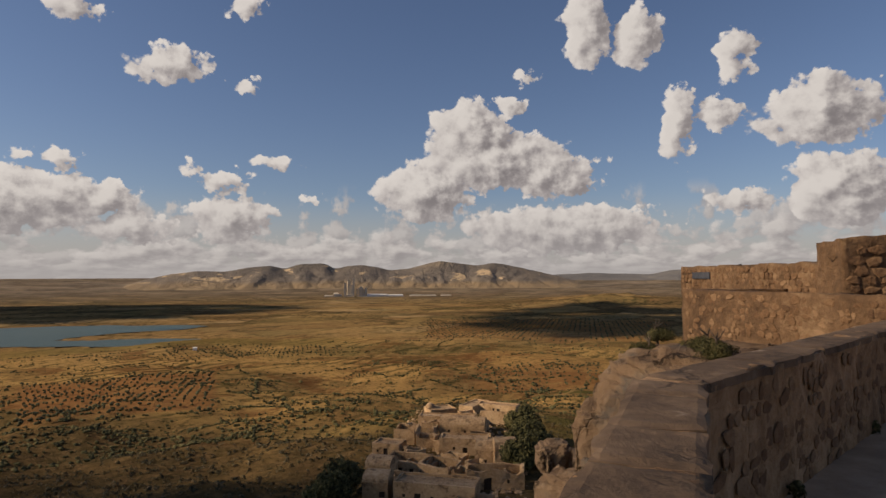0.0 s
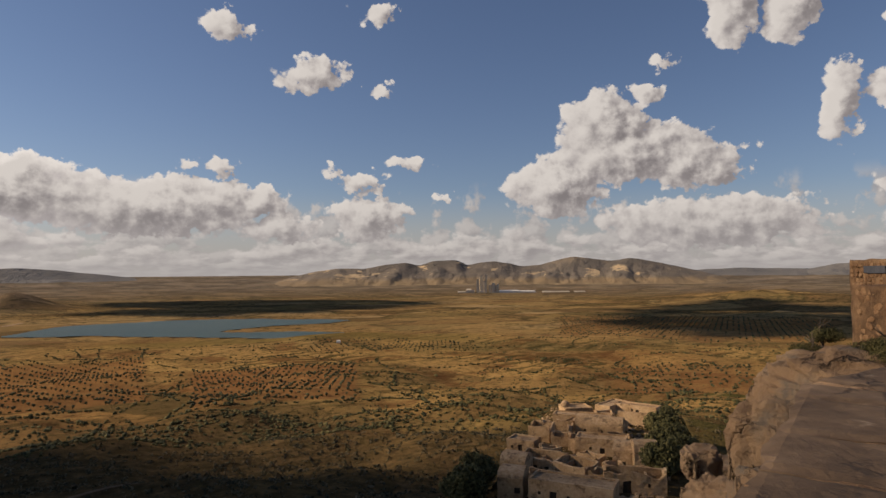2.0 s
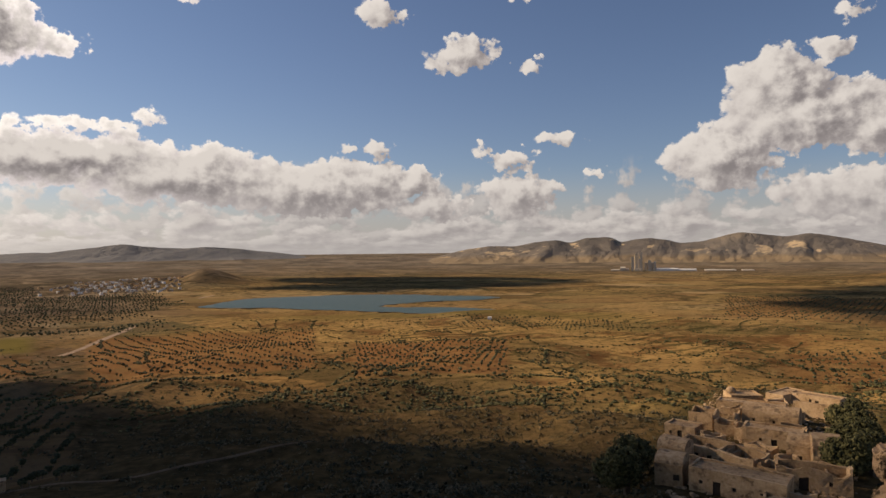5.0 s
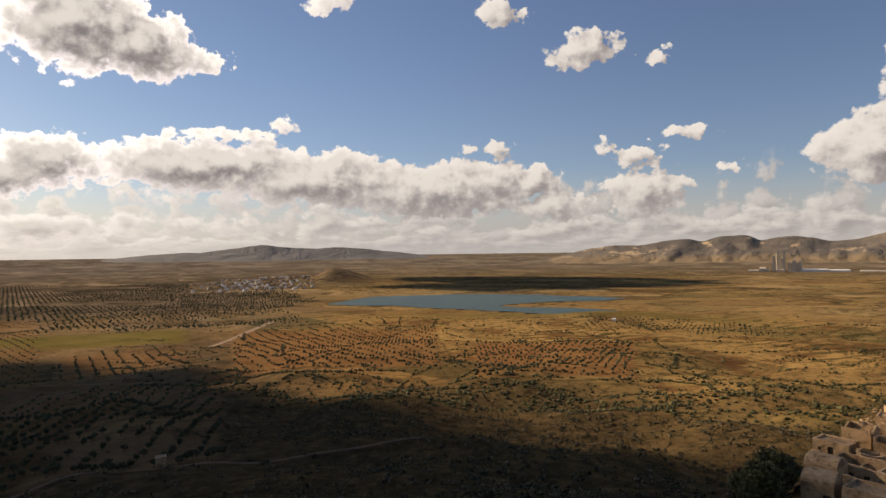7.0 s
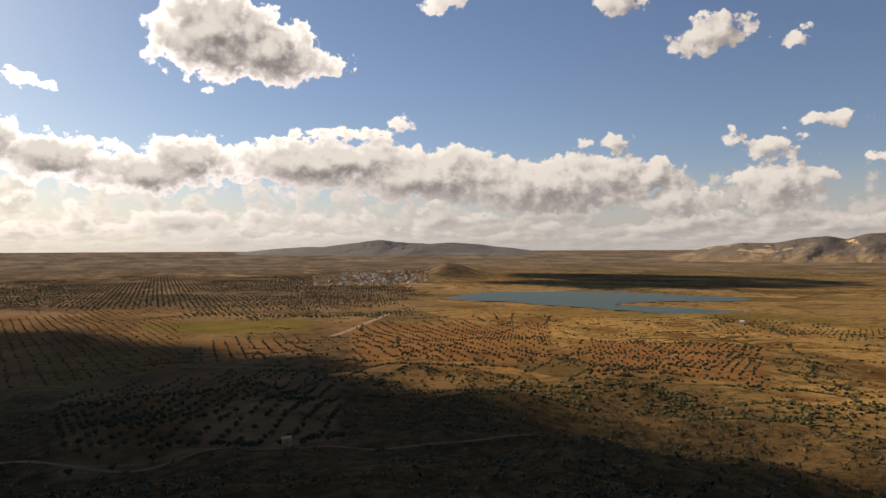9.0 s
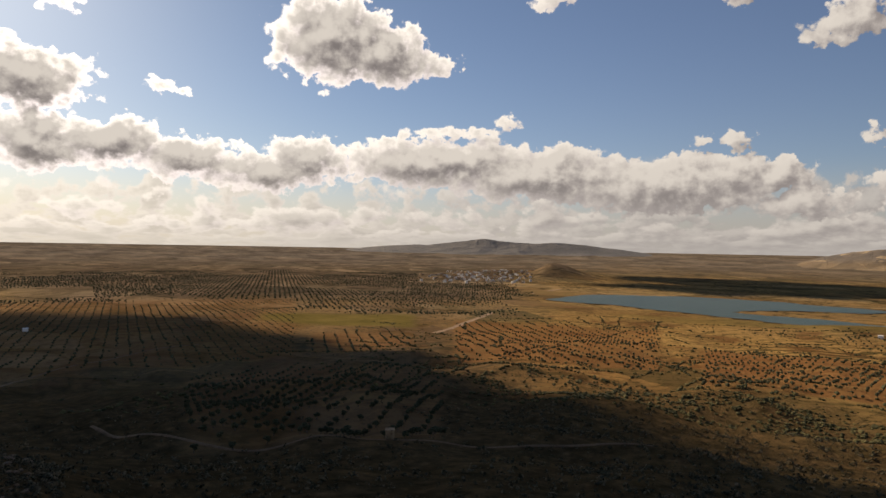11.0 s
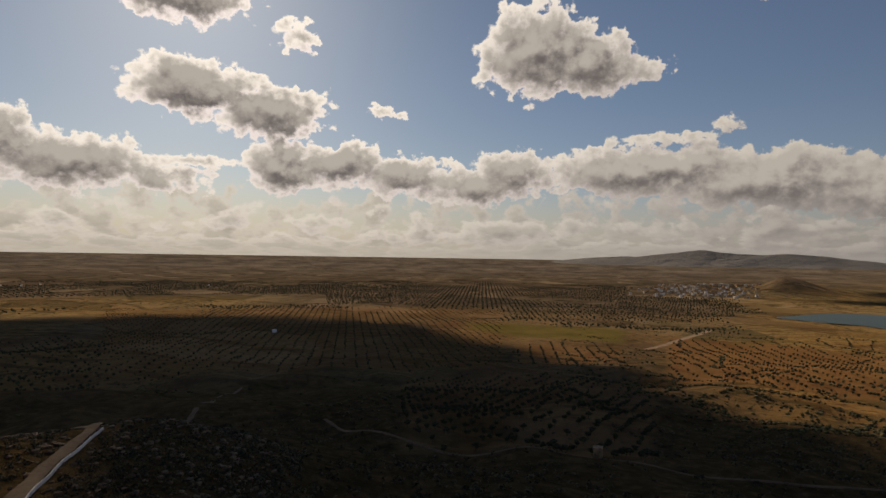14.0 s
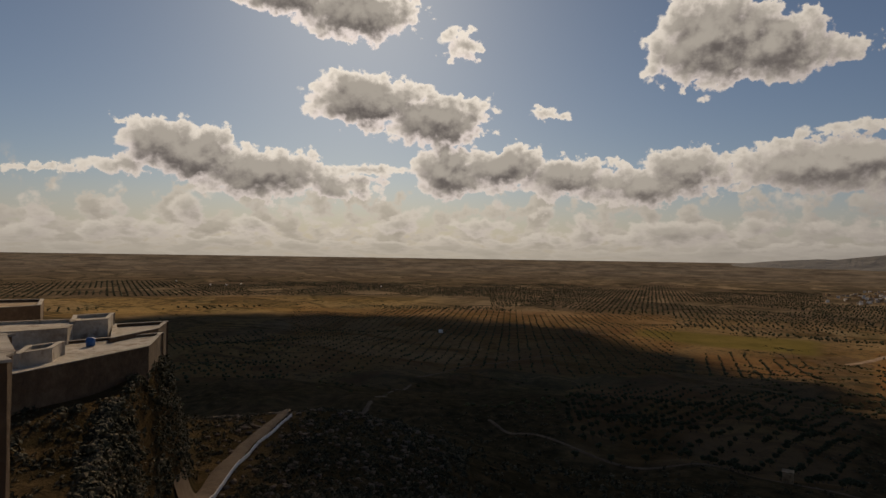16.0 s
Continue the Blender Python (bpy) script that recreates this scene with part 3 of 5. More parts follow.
def build_ground():
    az = np.concatenate([np.arange(-38, 132, 0.26), np.arange(132, 322, 2.0)])
    rr = np.concatenate([[0.03], np.exp(np.linspace(math.log(3), math.log(4960), 330))])
    A, R = np.meshgrid(np.radians(az), rr, indexing="ij")
    X, Y = -R * np.sin(A), R * np.cos(A)
    Z = ground_z(X, Y)
    basin = inside(X.ravel(), Y.ravel(), LAKE_XY).reshape(X.shape)
    Z = np.where(basin, LAKE_Z - 2.5, Z)
    shore = (R > 1100) & (R < 1700) & ~basin
    Z = np.where(shore, np.maximum(Z, LAKE_Z + 0.3), Z)
    na, nr = X.shape
    i = np.arange(na)[:, None]
    j = np.arange(nr - 1)[None, :]
    k = (i + 1) % na
    quads = np.stack([i * nr + j, i * nr + j + 1, k * nr + j + 1, k * nr + j], -1).reshape(-1, 4)
    me = mesh_arrays("ground", np.stack([X, Y, Z], -1).reshape(-1, 3), quads, M_GROUND, True)
    mask = np.zeros((na, nr, 4), np.float32)
    mask[..., 3] = 1
    deg = np.degrees(A)
    for grove, strength in zip(GROVES, SOILS):
        (a0, a1), (r0, r1) = grove[:2]
        w = sst(deg, a0 - 0.5, a0 + 0.5) * (1 - sst(deg, a1 - 0.5, a1 + 0.5)) * sst(R, r0 * 0.97, r0 * 1.03) * (1 - sst(R, r1 * 0.97, r1 * 1.03))
        mask[..., 0] = np.maximum(mask[..., 0], w * strength)
    # green winter crop beside the track
    mask[..., 1] = sst(deg, 58.5, 60) * (1 - sst(deg, 72, 74)) * sst(R, 830 + (deg - 60) * 6, 860 + (deg - 60) * 6) * (1 - sst(R, 985, 1030))
    mask[..., 1] = np.maximum(mask[..., 1], 0.5 * sst(R, 1010, 1060) * (1 - sst(R, 1110, 1150)) * (1 - sst(deg, 38, 44)) * sst(deg, 6, 12))
    # Hillside scrub; on the left its dark tone reaches farther to paint cloud shade.
    left = sst(deg, 12, 26)
    mask[..., 2] = 1 - sst(R + 60 * rolling(X, Y, 120) - 140 * left, 210, 430)
    # the shaded orchard is ploughed, not scrubby
    plough = sst(deg, 56, 57.5) * (1 - sst(deg, 78, 80)) * sst(R, 222, 238) * (1 - sst(R, 490, 515))
    mask[..., 2] *= 1 - 0.85 * plough
    layer = me.color_attributes.new("cover", "FLOAT_COLOR", "POINT")
    layer.data.foreach_set("color", mask.ravel())
    # Orchard land, plus dimness painted over backlit and shaded ground on the left.
    olive = 0.9 * sst(deg, 44, 56) * sst(R, 1100, 1500) + 0.55 * sst(deg, 42, 60) * sst(R, 120, 260) * (1 - sst(R, 1100, 1500))
    # A sunlit strip is left paler within it.
    strip = sst(deg, 86, 96) * sst(R, 1180, 1260) * (1 - sst(R, 1650, 1800))
    olive = np.clip(olive * (1 - 0.8 * strip) + 0.55 * sst(R, 2300, 3300) * (1 - sst(deg, 44, 56)), 0, 1)
    olive = np.maximum(olive, np.exp(-((deg - 46.6) / 3.2) ** 2 - ((R - 2550) / 320) ** 2))
    layer = me.attributes.new("olive_and_shade", "FLOAT", "POINT")
    layer.data.foreach_set("value", olive.astype(np.float32).ravel())
    return tagged(new("ground", me), "dry golden farmland plain with scrubby hillside", "ground", kind="structure")


build_ground()
bm = bmesh.new()
bm.faces.new([bm.verts.new((x, y, LAKE_Z)) for x, y in LAKE_XY])
bmesh.ops.triangulate(bm, faces=bm.faces[:])
tagged(part("lake", bm, M_LAKE), "teal reservoir lake lying in dry farmland", "lake", kind="structure")

# ---- far hills ----


def hill_range(name, label, heights, r0, r1, seed, rough, mat=M_HILL):
    """A ridge whose crest stands up to the given degrees above the eye, over a range of azimuths."""
    az0, az1 = heights[0][0], heights[-1][0]
    az = np.linspace(az0, az1, int((az1 - az0) * 7))
    crest = np.interp(az, [h[0] for h in heights], [h[1] for h in heights])
    crest = np.convolve(np.pad(crest, 4, mode="edge"), np.hanning(9) / np.hanning(9).sum(), "valid")
    deep = np.linspace(0, 1, 30)
    verts = []
    AA, RR = np.meshgrid(np.radians(az), r0 + (r1 - r0) * deep, indexing="ij")
    feet = ground_z(-RR * np.sin(AA), RR * np.cos(AA)) - 4
    for i, (a, c) in enumerate(zip(az, crest)):
        for j, d in enumerate(deep):
            r = r0 + (r1 - r0) * d
            x, y = polar(a, r)
            foot = feet[i, j]
            top = EYE + r1 * math.tan(radians(c))
            n = noise.fractal(Vector((x * rough + seed, y * rough, seed)), 0.7, 2.1, 6)
            gully = noise.ridged_multi_fractal(Vector((x * rough * 1.4, y * rough * 0.6 + seed, 3.0)), 0.9, 2.1, 5, 1.0, 2.0) - 1.0
            s = d ** 1.7
            rise = s * (1 + 0.22 * (1 - d) * n) - 0.22 * gully * d * (1 - d) * 2.2
            verts.append((x, y, foot + max(0, top - foot) * max(rise, 0) + (n * 3 + gully * 2) * d))
    n = len(deep)
    i, j = np.meshgrid(np.arange(len(az) - 1), np.arange(n - 1), indexing="ij")
    quads = np.stack([i * n + j, i * n + j + 1, (i + 1) * n + j + 1, (i + 1) * n + j], -1).reshape(-1, 4)
    ob = new(name, mesh_arrays(name, verts, quads, mat, True))
    return tagged(ob, label, "hills", kind="structure")


hill_range("hill_range", "rugged grey-brown limestone ridge behind the cement plant",
           [(-14, -1.5), (-12, -0.6), (-10.6, -0.12), (-8, 0.50), (-6.5, 0.85), (-4.5, 1.15), (-3, 0.9), (-1.5, 1.1), (0.2, 1.36), (1.6, 1.05), (3.2, 0.62), (4.9, 0.52), (6, 0.8),
            (7.4, 0.98), (9, 0.8), (10, 0.62), (10.3, 1.0), (11, 1.2), (13, 1.05), (14.3, 0.62), (15.4, 0.95), (17.5, 0.75), (19.3, 0.4), (21.5, 0.47), (23.5, 0.2), (25.6, -0.3), (27, -0.7), (28.5, -1.4)],
           3700, 4300, 2.0, 0.004)
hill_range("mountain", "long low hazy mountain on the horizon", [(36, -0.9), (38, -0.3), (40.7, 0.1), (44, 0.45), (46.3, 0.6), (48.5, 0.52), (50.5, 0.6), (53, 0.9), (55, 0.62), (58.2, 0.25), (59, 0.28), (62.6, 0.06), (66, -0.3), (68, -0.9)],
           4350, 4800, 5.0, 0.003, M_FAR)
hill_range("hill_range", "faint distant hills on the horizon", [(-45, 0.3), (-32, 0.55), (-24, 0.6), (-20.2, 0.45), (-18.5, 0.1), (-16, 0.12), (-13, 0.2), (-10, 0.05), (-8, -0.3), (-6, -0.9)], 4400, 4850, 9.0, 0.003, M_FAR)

# ---- unseen clouds added to shade the land ----


def ball(sub):
    bm = bmesh.new()
    bmesh.ops.create_icosphere(bm, subdivisions=sub, radius=1.0)
    out = np.array([v.co[:] for v in bm.verts]), np.array([[v.index for v in f.verts] for f in bm.faces])
    bm.free()
    return out


BALL_V, BALL_F = ball(2)
ICO_V, ICO_F = ball(1)


def cloud(label, ring, seed, gap=75.0, height=3000.0, full=1.0):
    """An added flat-based cloud, out of sight past the far clip, whose shadow falls on the ring of (azimuth, distance)
    on the ground.
    """
    rng = random.Random(seed)
    # higher ground takes its shadow from a place farther along
    poly = []
    for a, r in ring:
        x, y = polar(a, r)
        ux, uy = polar(SUN_AZ, float(ground_z(x, y)) / math.tan(radians(SUN_EL)))
        poly.append((x - ux, y - uy))
    reach = height / math.tan(radians(SUN_EL))
    ox, oy = polar(SUN_AZ, reach)
    xs, ys = [p[0] for p in poly], [p[1] for p in poly]
    rows = []
    for x in np.arange(min(xs), max(xs) + gap, gap):
        for y in np.arange(min(ys), max(ys) + gap, gap):
            rows.append((x + rng.uniform(-0.3, 0.3) * gap, y + rng.uniform(-0.3, 0.3) * gap, gap * rng.uniform(0.75, 1.02), rng.uniform(0.35, 0.6), rng.random()))
    rows = np.array(rows)
    rows = rows[inside(rows[:, 0], rows[:, 1], poly) & (rows[:, 4] < full)]
    rs = np.random.RandomState(seed)
    jit = 1 + rs.uniform(-0.15, 0.15, (len(rows), len(BALL_V)))
    V = BALL_V[None] * jit[..., None] * rows[:, 2][:, None, None]
    V[..., 2] *= rows[:, 3][:, None]
    V += np.stack([rows[:, 0] + ox, rows[:, 1] + oy, height + rows[:, 2] * 0.2], 1)[:, None]
    V[..., 2] = np.maximum(V[..., 2], height - 5)
    F = BALL_F[None] + (np.arange(len(rows)) * len(BALL_V))[:, None, None]
    ob = new("cloud", mesh_arrays("cloud", V.reshape(-1, 3), F.reshape(-1, 3), M_CLOUD, True))
    return tagged(ob, label, "cloud", "cumulus clouds")


cloud("broad unseen flat-based cloud added to shade the hill", [(12, 200), (20, 200), (27, 194), (34, 212), (40, 258), (46, 325), (52, 425), (59, 540), (66, 650), (70, 740), (75, 850), (82, 1060), (94, 1180), (112, 1210), (130, 1120),
                                                           (134, 340), (120, 225), (104, 200), (96, 120), (84, 60), (40, 40), (0, 60), (-11, 80), (-11, 122), (-4, 138), (4, 152), (9, 182)], 1, 56.0)
cloud("long ragged unseen cloud added to shade the plain", [(43, 2050), (41, 2750), (30, 2700), (18, 2500), (14.5, 2250), (20, 1950), (30, 1790), (37, 1850)], 2, 80.0, 3300.0, 0.72)
cloud("ragged unseen cloud added to shade the farmland", [(0, 1480), (-5, 1950), (-11, 2250), (-24, 2150), (-30, 1700), (-24, 1280), (-13, 1120), (-6, 1230)], 3, 70.0, 3000.0, 0.66)

# ---- terrace and walls ----
TOP = 111.36                      # top of the parapet
FLOOR = 110.40


def strip_wall(name, line, thick, z0, z1, mat, amp=0.02, step=0.08, label="", parent=None, rise=None):
    """A wall along a plan line: its left side thick metres to the left of the line. Rough all over."""
    pts = []
    for (ax, ay), (bx, by) in zip(line, line[1:]):
        n = max(2, int(math.hypot(bx - ax, by - ay) / step))
        pts += [(ax + (bx - ax) * k / n, ay + (by - ay) * k / n) for k in range(n)]
    pts.append(line[-1])
    P = np.array(pts)
    d = np.gradient(P, axis=0)
    d /= np.linalg.norm(d, axis=1)[:, None]
    for _ in range(3):
        d[1:-1] = (d[:-2] + d[1:-1] * 2 + d[2:]) / 4
    left = np.stack([-d[:, 1], d[:, 0]], 1)
    zs = np.linspace(z0, z1, max(2, int((z1 - z0) / step)))
    ts = np.linspace(0, thick, max(2, int(thick / step)))
    ring = [(0, z) for z in zs] + [(t, z1) for t in ts[1:]] + [(thick, z) for z in zs[::-1][1:]]
    verts = []
    for k, (p, l) in enumerate(zip(P, left)):
        for t, z in ring:
            zz = z + (rise(p) if rise and z > z0 else 0.0) * (z - z0) / (z1 - z0)
            v = Vector((p[0] + l[0] * t, p[1] + l[1] * t, zz))
            n = noise.noise_vector(v * 2.2) * amp + noise.noise_vector(v * 7.0) * amp * 0.45 + noise.noise_vector(v * 19) * amp * 0.2
            verts.append(v + n)
    n = len(ring)
    i, j = np.meshgrid(np.arange(len(P) - 1), np.arange(n - 1), indexing="ij")
    quads = np.stack([i * n + j, (i + 1) * n + j, (i + 1) * n + j + 1, i * n + j + 1], -1).reshape(-1, 4)
    me = mesh_arrays(name, verts, quads, mat, True)
    bm = bmesh.new()
    bm.from_mesh(me)
    for e in (0, len(P) - 1):
        bm.verts.ensure_lookup_table()
        try:
            bm.faces.new([bm.verts[e * n + q] for q in range(n)])
        except ValueError:
            pass
    bm.to_mesh(me)
    bm.free()
    ob = new(name, me)
    ob.parent = parent
    return tagged(ob, label)


def stone_meshes(count, seed):
    rng, out = random.Random(seed), []
    for k in range(count):
        bm = bmesh.new()
        n = rng.randint(5, 8)
        rim = [(math.cos(6.283 * q / n + ph) * k_, math.sin(6.283 * q / n + ph) * k_) for q in range(n) for ph, k_ in [(rng.uniform(-0.3, 0.3), rng.uniform(0.72, 1.2))]]
        low = [bm.verts.new((x * 0.5, 0.35, z * 0.5)) for x, z in rim]
        mid = [bm.verts.new((x * 0.5, -0.25, z * 0.5)) for x, z in rim]
        top = [bm.verts.new((x * 0.36, -0.5 + rng.uniform(-0.12, 0.1), z * 0.36)) for x, z in rim]
        for q in range(n):
            bm.faces.new((low[q], low[q - 1], mid[q - 1], mid[q]))
            bm.faces.new((mid[q], mid[q - 1], top[q - 1], top[q]))
        bm.faces.new(top)
        bmesh.ops.recalc_face_normals(bm, faces=bm.faces[:])
        me = bpy.data.meshes.new("stone")
        for f in bm.faces:
            f.smooth = False
        bm.to_mesh(me)
        bm.free()
        me.materials.append(M_STONE)
        out.append(me)
    return out


STONES = stone_meshes(10, 5)


def face_stones(parent, a, b, z0, z1, seed, size=0.2, proud=0.03, limit=160, skip=0.12):
    """Rubble stones bedded in the face from a to b (seen from its right-hand side)."""
    rng = random.Random(seed)
    ax, ay, bx, by = *a, *b
    run = math.hypot(bx - ax, by - ay)
    turn = math.atan2(by - ay, bx - ax)
    z, count = z0 + size * 0.3, 0
    while z < z1 - size * 0.2:
        h = size * rng.uniform(0.55, 0.9)
        s = rng.uniform(0, size)
        while s < run and count < limit:
            w = size * rng.uniform(0.5, 1.5)
            if rng.random() > skip and z + h * 0.5 < z1:
                ob = new("stone", STONES[rng.randrange(10)])
                ob.parent = parent
                t = (s + w / 2) / run
                ob.matrix_basis = (Matrix.Translation((ax + (bx - ax) * t, ay + (by - ay) * t, z + rng.uniform(-0.02, 0.02)))
                                   @ Euler((rng.uniform(-0.06, 0.06), rng.uniform(-0.3, 0.3), turn)).to_matrix().to_4x4()
                                   @ Matrix.Diagonal((w * 1.02, proud * 2 * rng.uniform(0.6, 1.2), h * 1.1, 1)))
                count += 1
            s += w * 1.06
        z += h * 1.06


def rock(name, at, size, seed, label, mat=None, sub=5, amp=0.22, turn=0.0, freq=1.1):
    bm = bmesh.new()
    bmesh.ops.create_icosphere(bm, subdivisions=sub, radius=1.0)
    o = Vector((seed * 7.1, seed * 3.3, seed))
    for v in bm.verts:
        c = v.co.normalized()
        q = Vector([math.copysign(abs(k) ** 0.55, k) for k in c])
        n = noise.fractal(c * freq + o, 0.9, 2.1, 7) * amp
        crack = noise.ridged_multi_fractal(c * freq * 1.3 + o * 2, 0.9, 2.2, 5, 1.0, 2.0) - 1.1
        v.co = q * (0.9 + n - 0.20 * max(crack, 0) * amp / 0.3 + 0.05 * noise.noise(c * 6 + o))
        v.co = Vector((v.co.x * size[0], v.co.y * size[1], v.co.z * size[2]))
    ob = part(name, bm, mat or M_ROCK, None, smooth=True)
    ob.matrix_basis = pose(*at, 0, 0, turn)
    return tagged(ob, label, "rock", "rock outcrops")


def empty(name, at, turn=0.0):
    ob = new(name)
    ob.empty_display_size = 0.3
    ob.matrix_basis = pose(*at, 0, 0, turn)
    return ob


# parapet round the terrace: one run towards the eye, one run off to the right
parapet = empty("parapet", (0, 0, 0))
tagged(parapet, "low rubble-stone parapet with worn plaster coping", "wall", kind="structure")
A0, A1, B1 = (-1.40, -3.40), (1.50, 3.62), (8.3, 10.25)
strip_wall("wall_core", [A0, A1, B1], 0.37, 106.0, TOP, M_MORTAR, 0.034, 0.06, parent=parapet)


def coping(parent, line, thick, seed):
    """Slabs of worn plaster with cracks between them."""
    rng = random.Random(seed)
    for (ax, ay), (bx, by) in zip(line, line[1:]):
        run = math.hypot(bx - ax, by - ay)
        dx, dy = (bx - ax) / run, (by - ay) / run
        s = 0.0
        while s < run:
            e = min(run, s + rng.uniform(0.5, 1.4))
            bm = bmesh.new()
            n, w = max(3, int((e - s) / 0.06)), 9
            grid, low = [], []
            skew0, skew1 = rng.uniform(-0.08, 0.08), rng.uniform(-0.08, 0.08)
            for i in range(n + 1):
                for j in range(w + 1):
                    q = j / w
                    along = s + 0.006 + (e - s - 0.012) * i / n + (skew0 * (1 - i / n) + skew1 * i / n) * (q - 0.5)
                    side = -0.012 + (thick + 0.024) * q
                    p = Vector((ax + dx * along - dy * side, ay + dy * along + dx * side, TOP + 0.022))
                    edge = min(q, 1 - q, i / n, 1 - i / n)
                    p.z += noise.fractal(p * 5, 0.8, 2.0, 4) * 0.005 - (0.012 if edge < 0.02 else 0.0)
                    if q in (0.0, 1.0):
                        wob = noise.noise(p * 4) * 0.03 + noise.noise(p * 13) * 0.012
                        p.x, p.y = p.x - dy * wob, p.y + dx * wob
                    grid.append(bm.verts.new(p))
                    low.append(bm.verts.new(p - Vector((0, 0, 0.055))))
            for i in range(n):
                for j in range(w):
                    k = i * (w + 1) + j
                    bm.faces.new((grid[k], grid[k + w + 1], grid[k + w + 2], grid[k + 1]))
            rim = [j for j in range(w)] + [i * (w + 1) + w for i in range(n)] + [n * (w + 1) + j for j in range(w, 0, -1)] + [i * (w + 1) for i in range(n, 0, -1)]
            for a, b in zip(rim, rim[1:] + rim[:1]):
                bm.faces.new((grid[a], grid[b], low[b], low[a]))
            bmesh.ops.recalc_face_normals(bm, faces=bm.faces[:])
            part("coping_slab", bm, M_COPING, parent)
            s = e


coping(parapet, [A0, A1, B1], 0.37, 3)
face_stones(parapet, A1, B1, FLOOR, TOP - 0.05, 11, 0.15, 0.006, 290, 0.42)

# terrace floor
bm = bmesh.new()
ring = [A0, A1, B1, (9.4, 11.2), (16, 12), (16, -8), (-1.4, -8)]
top = [bm.verts.new((x, y, FLOOR)) for x, y in ring]
low = [bm.verts.new((x, y, 108.5)) for x, y in ring]
bm.faces.new(top)
for k in range(len(ring)):
    bm.faces.new((top[k], top[k - 1], low[k - 1], low[k]))
bmesh.ops.recalc_face_normals(bm, faces=bm.faces[:])
tagged(part("terrace", bm, material("terrace_dust", [(0.0, (0.22, 0.145, 0.085)), (0.5, (0.36, 0.245, 0.15)), (1.0, (0.50, 0.36, 0.235))], 3.0, bump=0.6, bump_scale=8)), "dusty earth terrace floor behind the parapet", "terrace", kind="structure")

# the retaining wall beyond, and the taller wall on its ledge
lower = empty("retaining_wall", (0, 0, 0))
tagged(lower, "sunlit rubble-stone retaining wall above the cliff", "wall", kind="structure")
M0, M1, M2 = (6.75, 8.9), (6.1, 11.3), (5.42, 14.15)
strip_wall("wall_core", [(7.6, 14.4), M2, M1, M0, (7.6, 8.4)], 0.5, 109.2, 111.67, M_DIMWALL, 0.03, 0.09, parent=lower)
face_stones(lower, M2, M1, 110.2, 111.62, 21, 0.17, 0.012, 170, 0.4)
face_stones(lower, M1, M0, 110.2, 111.62, 22, 0.17, 0.012, 130, 0.4)
bm = bmesh.new()
bm.faces.new([bm.verts.new((x, y, 111.60)) for x, y in (M2, (8.0, 14.3), (8.0, 8.6), M0, M1)])
part("ledge", bm, M_COPING, lower)
upper = empty("boundary_wall", (0, 0, 0))
tagged(upper, "golden rubble-stone boundary wall with uneven top", "wall", kind="structure")
strip_wall("wall_core", [(7.75, 20.3), (7.65, 11.4)], 0.5, 109.5, 112.25, M_DIMWALL, 0.04, 0.09, parent=upper, rise=lambda p: 0.05 * noise.noise(Vector((p[0] * 3, p[1] * 1.6, 0))))
face_stones(upper, (7.75, 20.3), (7.65, 11.4), 111.4, 112.2, 31, 0.19, 0.018, 260, 0.2)
pier = empty("stone_pier", (0, 0, 0))
tagged(pier, "ruined rubble-stone pier rising above the boundary wall", "wall")
strip_wall("wall_core", [(9.6, 10.7), (7.15, 11.15), (7.3, 12.2)], -0.6, 109.9, 112.62, M_DIMWALL, 0.05, 0.09, parent=pier, rise=lambda p: 0.12 * (p[0] - 7.2))
face_stones(pier, (7.15, 11.13), (9.6, 10.68), 110.6, 112.6, 41, 0.21, 0.022, 150, 0.15)
M_SLATE = material("grey_blue_plaque", [(0.0, (0.030, 0.034, 0.046)), (1.0, (0.075, 0.080, 0.095))], 6.0, bump=0.2)
bm = bmesh.new()
vs = box(bm, (-0.03, -0.62, -0.10), (0.0, 0.62, 0.10))
bmesh.ops.bevel(bm, geom=bm.edges[:], offset=0.008, segments=2, affect="EDGES")
plaque = part("plaque", bm, M_SLATE)
plaque.matrix_basis = pose(7.70, 18.6, 111.98)
tagged(plaque, "blue-grey painted patch on the stone wall", "plaque")

# outcrop under the walls
for k, (az, r, z, sx_, sy_, sz_, turn) in enumerate([
        (-17.9, 10.9, 109.75, 0.62, 0.9, 0.85, 20), (-16.0, 10.4, 109.0, 0.5, 0.8, 1.15, 60), (-20.3, 12.8, 109.9, 0.9, 1.2, 0.75, 100), (-23.5, 11.6, 109.95, 1.1, 1.6, 0.85, 140),
        (-26.5, 9.6, 109.6, 1.0, 1.4, 0.85, 30), (-17.2, 8.2, 108.6, 0.6, 1.2, 1.3, 15), (-15.8, 12.5, 107.8, 0.55, 0.9, 1.0, 75), (-14.4, 14.5, 106.3, 0.5, 0.6, 1.1, 10),
        (-9.9, 20.0, 106.3, 0.58, 0.65, 0.6, 0), (-12.0, 22.0, 104.6, 0.9, 1.0, 1.4, 20), (-11.6, 17.0, 106.0, 0.7, 1.0, 0.9, 50), (-13.6, 11.5, 106.0, 0.55, 1.0, 1.0, 80), (-16.2, 9.0, 107.2, 0.5, 1.3, 1.2, 5), (-18.5, 16.5, 108.2, 1.6, 2.2, 1.6, 0)]):
    rock("rock", (*polar(az, r), z), (sx_, sy_, sz_), k + 1, "weathered tan limestone outcrop below the parapet", turn=turn)

# ---- old village on the spur ----


